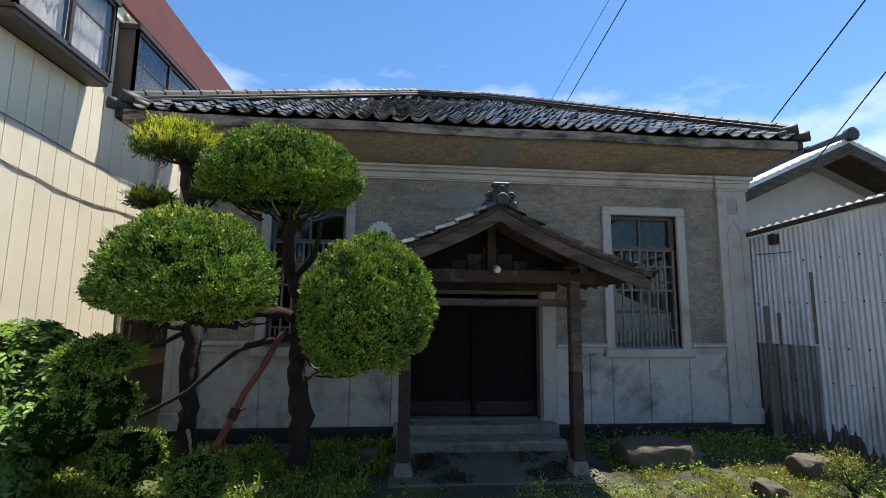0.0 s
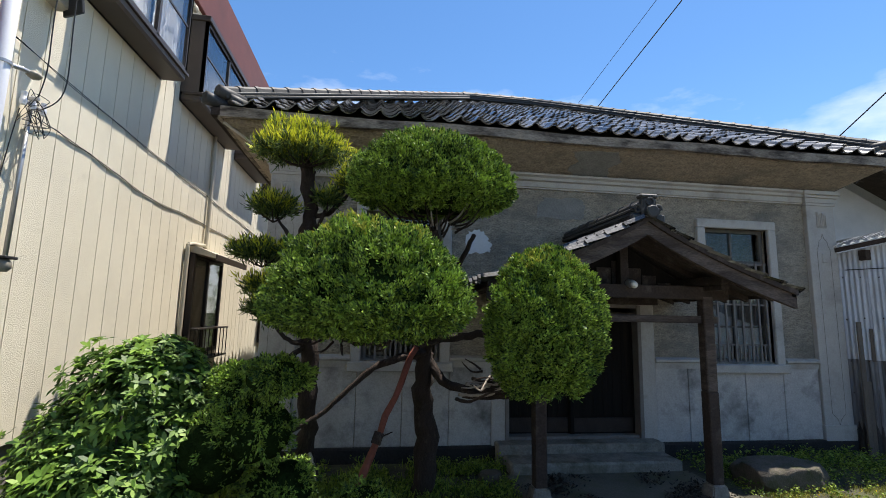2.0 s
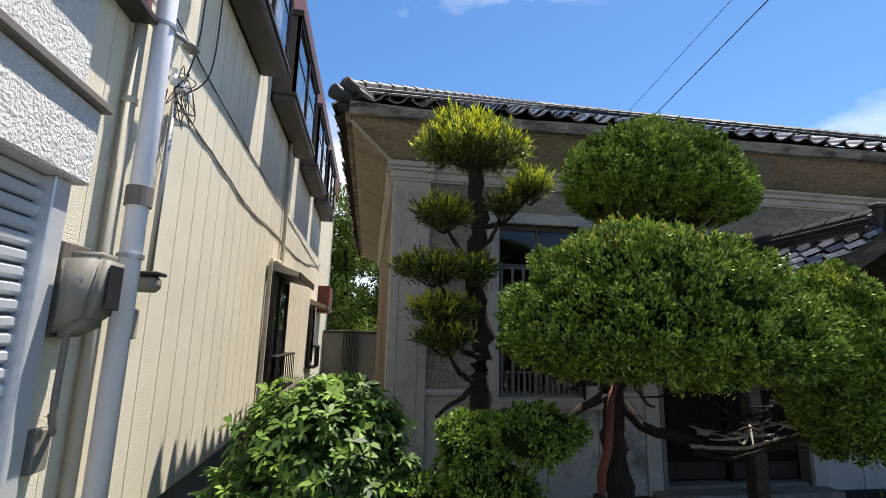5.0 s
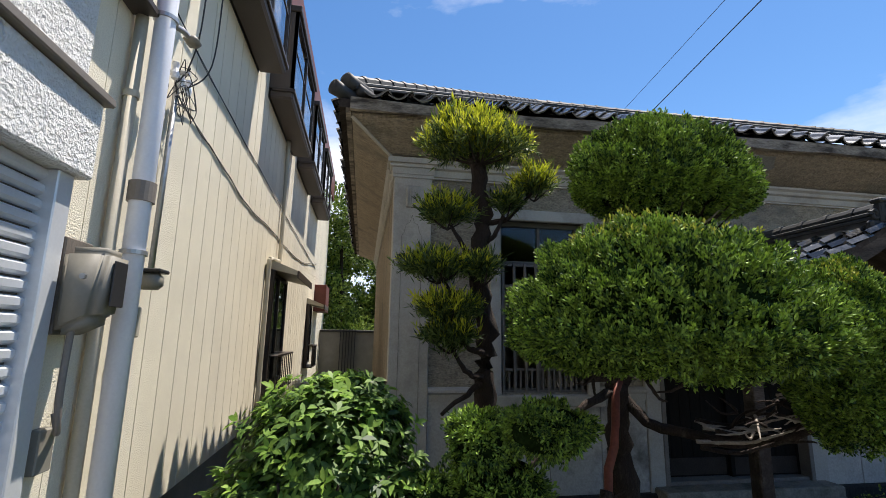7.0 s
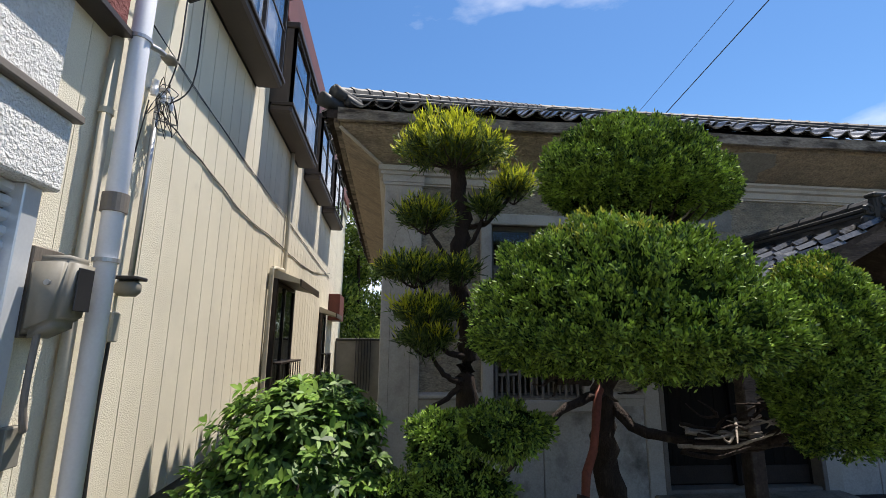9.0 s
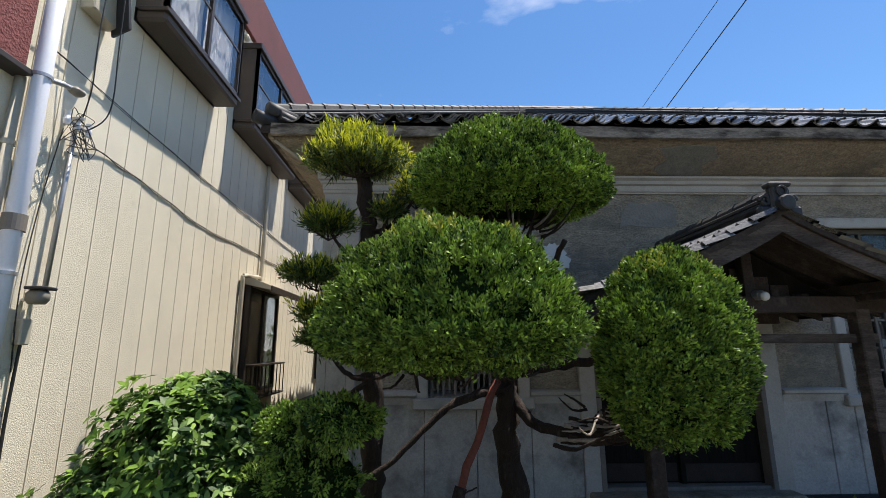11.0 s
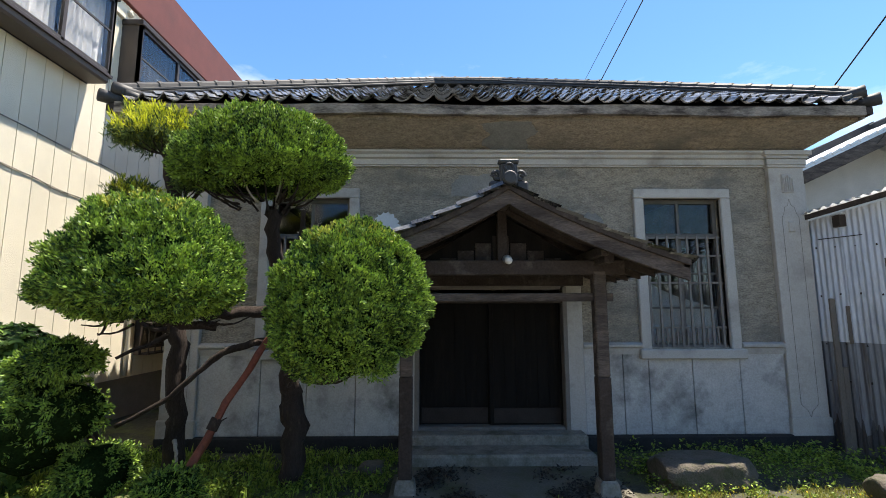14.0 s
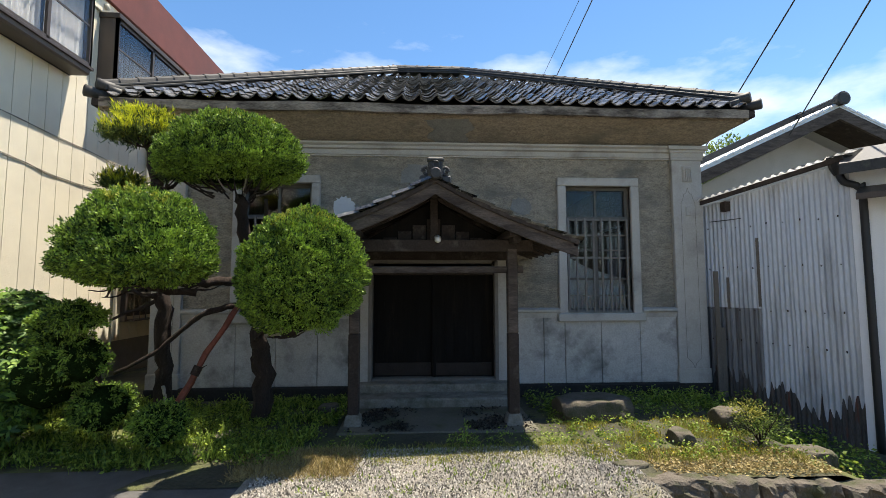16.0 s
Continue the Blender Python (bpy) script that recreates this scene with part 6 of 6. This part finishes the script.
# ---- stones, kerb, plants on the ground ----
def boulder(name, c, r, seed, label, mat="rock"):
    bm = bmesh.new()
    bmesh.ops.create_icosphere(bm, subdivisions=4, radius=1.0)
    off = Vector((seed * 3.1, seed * 1.7, 0))
    for v in bm.verts:
        d = v.co.normalized()
        k = 1 + 0.22 * noise.noise(d * 1.6 + off) + 0.07 * noise.noise(d * 5 + off)
        q = Vector((max(-0.8, min(0.8, d.x * k)), max(-0.8, min(0.8, d.y * k)), max(-0.7, min(0.62, d.z * k))))
        v.co = Vector((c[0] + q.x * r[0], c[1] + q.y * r[1], c[2] + q.z * r[2]))
    return whole(name, bm, mat, label, "rock", smooth=True)


boulder("boulder", (3.28, 5.95, -0.05), (0.62, 0.36, 0.28), 1, "long flat-topped grey garden boulder by the porch")
boulder("tree_stump", (3.86, 4.85, -0.08), (0.13, 0.2, 0.13), 2, "low dark weathered stump in the grass")
boulder("stone", (2.98, 4.18, -0.13), (0.2, 0.1, 0.07), 3, "small flat stone at the gravel edge")
boulder("stone", (4.75, 5.3, -0.02), (0.24, 0.2, 0.2), 4, "dark mossy stone under the shrub")
boulder("stone", (5.15, 4.6, -0.24), (0.26, 0.2, 0.16), 5, "dark mossy stone beside the shed")
boulder("stone", (-0.3, 6.2, -0.05), (0.16, 0.14, 0.1), 6, "small grey stone beside the porch post")
kerb = thing("kerb_stones", "rough dark cut-stone edging of the raised bed", "kerb")
kx = [2.82, 3.5, 3.98, 4.3, 4.75, 5.3, 6.0]
for i, (a, b) in enumerate(zip(kx, kx[1:])):
    bm = box(a + 0.006, b - 0.006, 3.74 + 0.02 * (i % 2), 3.95, -0.55, -0.105 - 0.02 * i, bevel=0.02)
    bmesh.ops.subdivide_edges(bm, edges=bm.edges[:], cuts=7, use_grid_fill=True)
    for v in bm.verts:
        v.co += Vector((0, noise.noise(v.co * 9) * 0.06 + noise.noise(v.co * 25) * 0.03, noise.noise(v.co * 8 + Vector((5, 0, 0))) * 0.03))
    part("stone", bm, "rock", kerb)

azalea = thing("azalea_shrub", "sparse small-leaved shrub on the raised bed", "shrub")
for k in range(12):
    a = k * 0.53
    tip = Vector((4.66 + 0.25 * math.cos(a), 4.72 + 0.22 * math.sin(a), 0.16 + 0.12 * math.sin(k * 2.1)))
    limb(azalea, [(4.7, 4.72, G), (4.69 + 0.08 * math.cos(a), 4.72 + 0.07 * math.sin(a), 0.0), tip], 0.010, 0.003, k, "stem")
crown(azalea, "leaves", (4.68, 4.72, 0.10), (0.27, 0.24, 0.2), -0.5, 111, 260, 0.03, "podo", None, lump=0.35, width=0.5, clump=5, spread=0.04, depth=0.2)
crown(azalea, "leaves", (4.55, 4.7, 0.24), (0.16, 0.15, 0.1), -0.5, 112, 110, 0.03, "moss", None, lump=0.3, width=0.5, clump=5, spread=0.04, depth=0.12)


def scatter(name, label, n, xr, yr, size, width, mat, seed, up=1.2, clump=8, spread=0.04, zoff=0.0, ok=None, kind="stuff", cat="grass"):
    rng = np.random.default_rng(seed)
    x = rng.uniform(*xr, n)
    y = rng.uniform(*yr, n)
    if ok is not None:
        sel = np.array([ok(a, b) for a, b in zip(x, y)])
        x, y = x[sel], y[sel]
    z = np.array([ground_z(a, b) for a, b in zip(x, y)]) + zoff
    p = np.repeat(np.stack([x, y, z], 1), clump, axis=0)
    m = len(p)
    p[:, :2] += rng.normal(size=(m, 2)) * spread
    al = np.stack([rng.normal(size=m) * 0.5, rng.normal(size=m) * 0.5, np.full(m, up)], 1)
    s = size * rng.uniform(0.5, 1.5, m)
    ob = mesh_from_arrays(name, leaf_quads(p, al, s, s * width, rng), 4, mat)
    return tagged(ob, label, cat, "", kind)


def weeds(name, label, n, xr, yr, h, leaf, mat, seed, ok=None, cat="weeds"):
    """Leafy weeds: leaves in a loose column over each root."""
    rng = np.random.default_rng(seed)
    x, y = rng.uniform(*xr, n), rng.uniform(*yr, n)
    if ok is not None:
        sel = np.array([ok(a, b) for a, b in zip(x, y)])
        x, y = x[sel], y[sel]
    n = len(x)
    hh = h * rng.uniform(0.4, 1.3, n)
    k = 16
    z = np.array([ground_z(a, b) for a, b in zip(x, y)])
    p = np.repeat(np.stack([x, y, z], 1), k, axis=0)
    t = rng.random(n * k)
    p[:, 2] += np.repeat(hh, k) * t
    p[:, :2] += rng.normal(size=(n * k, 2)) * 0.035
    al = np.stack([rng.normal(size=n * k), rng.normal(size=n * k), rng.normal(size=n * k) * 0.3 + 0.35], 1)
    s = leaf * rng.uniform(0.5, 1.3, n * k)
    ob = mesh_from_arrays(name, leaf_quads(p, al, s, s * 0.55, rng), 4, mat)
    return tagged(ob, label, cat, "", "stuff")


def left_bed(x, y):
    return x < -0.15 - 0.25 * (5.6 - y) and y > 4.4 + 0.1 * math.sin(4 * x) and noise.noise(Vector((x * 2.6, y * 2.6, 1.0))) > -0.1 - 0.5 * (y < 5.2)


weeds("weeds", "lush low weeds under the trees", 2100, (-4.9, 0.0), (4.3, 6.9), 0.13, 0.042, "weed", 201, left_bed)
scatter("grass", "thin grass among the weeds of the bed", 1500, (-4.9, 0.0), (4.25, 6.9), 0.12, 0.09, "weed", 202, ok=left_bed)
scatter("moss_grass", "yellow-green moss and dry grass on the raised bed", 1500, (2.75, 4.9), (4.25, 5.7), 0.04, 0.16, "moss", 203, clump=9, spread=0.035, ok=lambda x, y: noise.noise(Vector((x * 2.2, y * 2.2, 0))) > -0.12)
weeds("bed_weeds", "low green weeds on the raised bed", 300, (2.6, 5.2), (4.3, 6.8), 0.10, 0.035, "weed", 204)
scatter("yellow_flowers", "tiny yellow flowers in the moss", 90, (2.6, 4.6), (4.3, 5.7), 0.018, 0.9, "flower", 205, up=0.6, clump=3, spread=0.02, zoff=0.06, cat="flowers")
scatter("dry_grass", "straw-coloured dry grass at the gravel edge", 1400, (-0.75, 0.3), (4.05, 4.75), 0.07, 0.07, "straw", 206, up=0.5)
scatter("gravel_weeds", "scattered small weeds in the gravel", 260, (-0.2, 2.9), (3.2, 4.95), 0.05, 0.2, "weed", 207, up=0.6, clump=6)
weeds("porch_weeds", "row of weeds along the slab edge", 60, (-0.3, 2.6), (4.75, 5.2), 0.10, 0.03, "weed", 208)
weeds("wall_weeds", "green weeds at the foot of the house wall", 160, (2.6, 5.4), (6.2, 6.95), 0.16, 0.045, "weed", 209)
scatter("bark_chips", "pale bark chips and dry litter on the raised bed", 1500, (3.2, 4.9), (3.95, 4.6), 0.03, 0.5, "straw", 210, up=0.15, clump=3, spread=0.05, zoff=0.008, cat="litter")
scatter("gravel_grass", "dry yellowish grass over the gravel edge", 1300, (-0.9, 2.9), (4.35, 4.85), 0.05, 0.1, "moss", 211, up=0.6, clump=6, spread=0.04)
weeds("shed_weeds", "dark weeds and ferns along the shed foot", 260, (4.9, 6.5), (4.4, 6.7), 0.2, 0.05, "weed", 212, lambda x, y: x > 4.9 + 0.3 * (6.7 - y) - 0.3)
for k, (xa, xb) in enumerate(((0.05, 0.85), (1.55, 2.35))):
    scatter("leaf_litter", "damp dark leaf litter on the porch slab", 500, (xa, xb), (5.35, 6.35), 0.035, 0.5, "litter", 213 + k, up=0.15, clump=4, spread=0.05, zoff=0.025, cat="litter",
            ok=lambda x, y: noise.noise(Vector((x * 3.0, y * 3.0, 4.0))) > -0.05)
stalk = thing("flower_stalk", "single upright weed stalk in the gravel", "weed")
part("stem", tube([(1.42, 4.72, G), (1.43, 4.72, 0.06), (1.42, 4.71, 0.16)], [0.006, 0.005, 0.003], sides=6), "weed", stalk)
crown(stalk, "leaves", (1.42, 4.72, 0.02), (0.035, 0.035, 0.15), -0.9, 121, 26, 0.035, "bush_tip", None, width=0.35, clump=3, spread=0.01, depth=0.02)
# loose gravel stones
rng = np.random.default_rng(301)
n = 30000
px, py = rng.uniform(-0.55, 3.0, n), 4.78 - 1.7 * rng.random(n)
pz = np.array([ground_z(a, b) for a, b in zip(px, py)]) + 0.018
s = 0.005 + 0.013 * rng.random(n) ** 2
tet = np.array([[1, 0, -0.4], [-0.5, 0.9, -0.4], [-0.5, -0.9, -0.4], [0.1, 0.1, 0.7]])
idx = [0, 1, 3, 1, 2, 3, 2, 0, 3]
ang = rng.uniform(0, 6.28, n)
ca, sa = np.cos(ang), np.sin(ang)
base = tet[idx][None] * s[:, None, None] * rng.uniform(0.7, 1.4, (n, 1, 3))
rot = np.stack([base[..., 0] * ca[:, None] - base[..., 1] * sa[:, None], base[..., 0] * sa[:, None] + base[..., 1] * ca[:, None], base[..., 2]], -1)
tagged(mesh_from_arrays("gravel_stones", (rot + np.stack([px, py, pz], 1)[:, None, :]).reshape(-1, 3), 3, "pebble"), "loose pale gravel stones", "gravel", "", "stuff")

# ---- overhead wires ----
def overhead(p, q, r, sag):
    o = thing("overhead_wire", "thin black overhead wire against the sky", "wire", group="overhead wires")
    p, q = Vector(p), Vector(q)
    part("strand", tube([p.lerp(q, i / 20) - Vector((0, 0, sag * 4 * (i / 20) * (1 - i / 20))) for i in range(21)], r, sides=6), "cable", o)


overhead((5.37, -10.0, 12.67), (7.1, 48.0, 5.9), 0.016, 0.0)
overhead((6.7, -10.0, 14.64), (5.7, 48.0, 6.3), 0.009, 0.0)
overhead((2.8, -10.0, 11.0), (8.75, 14.0, 3.82), 0.013, 0.0)
overhead((-0.2, -10.0, 8.93), (9.93, 10.2, 5.27), 0.014, 0.0)
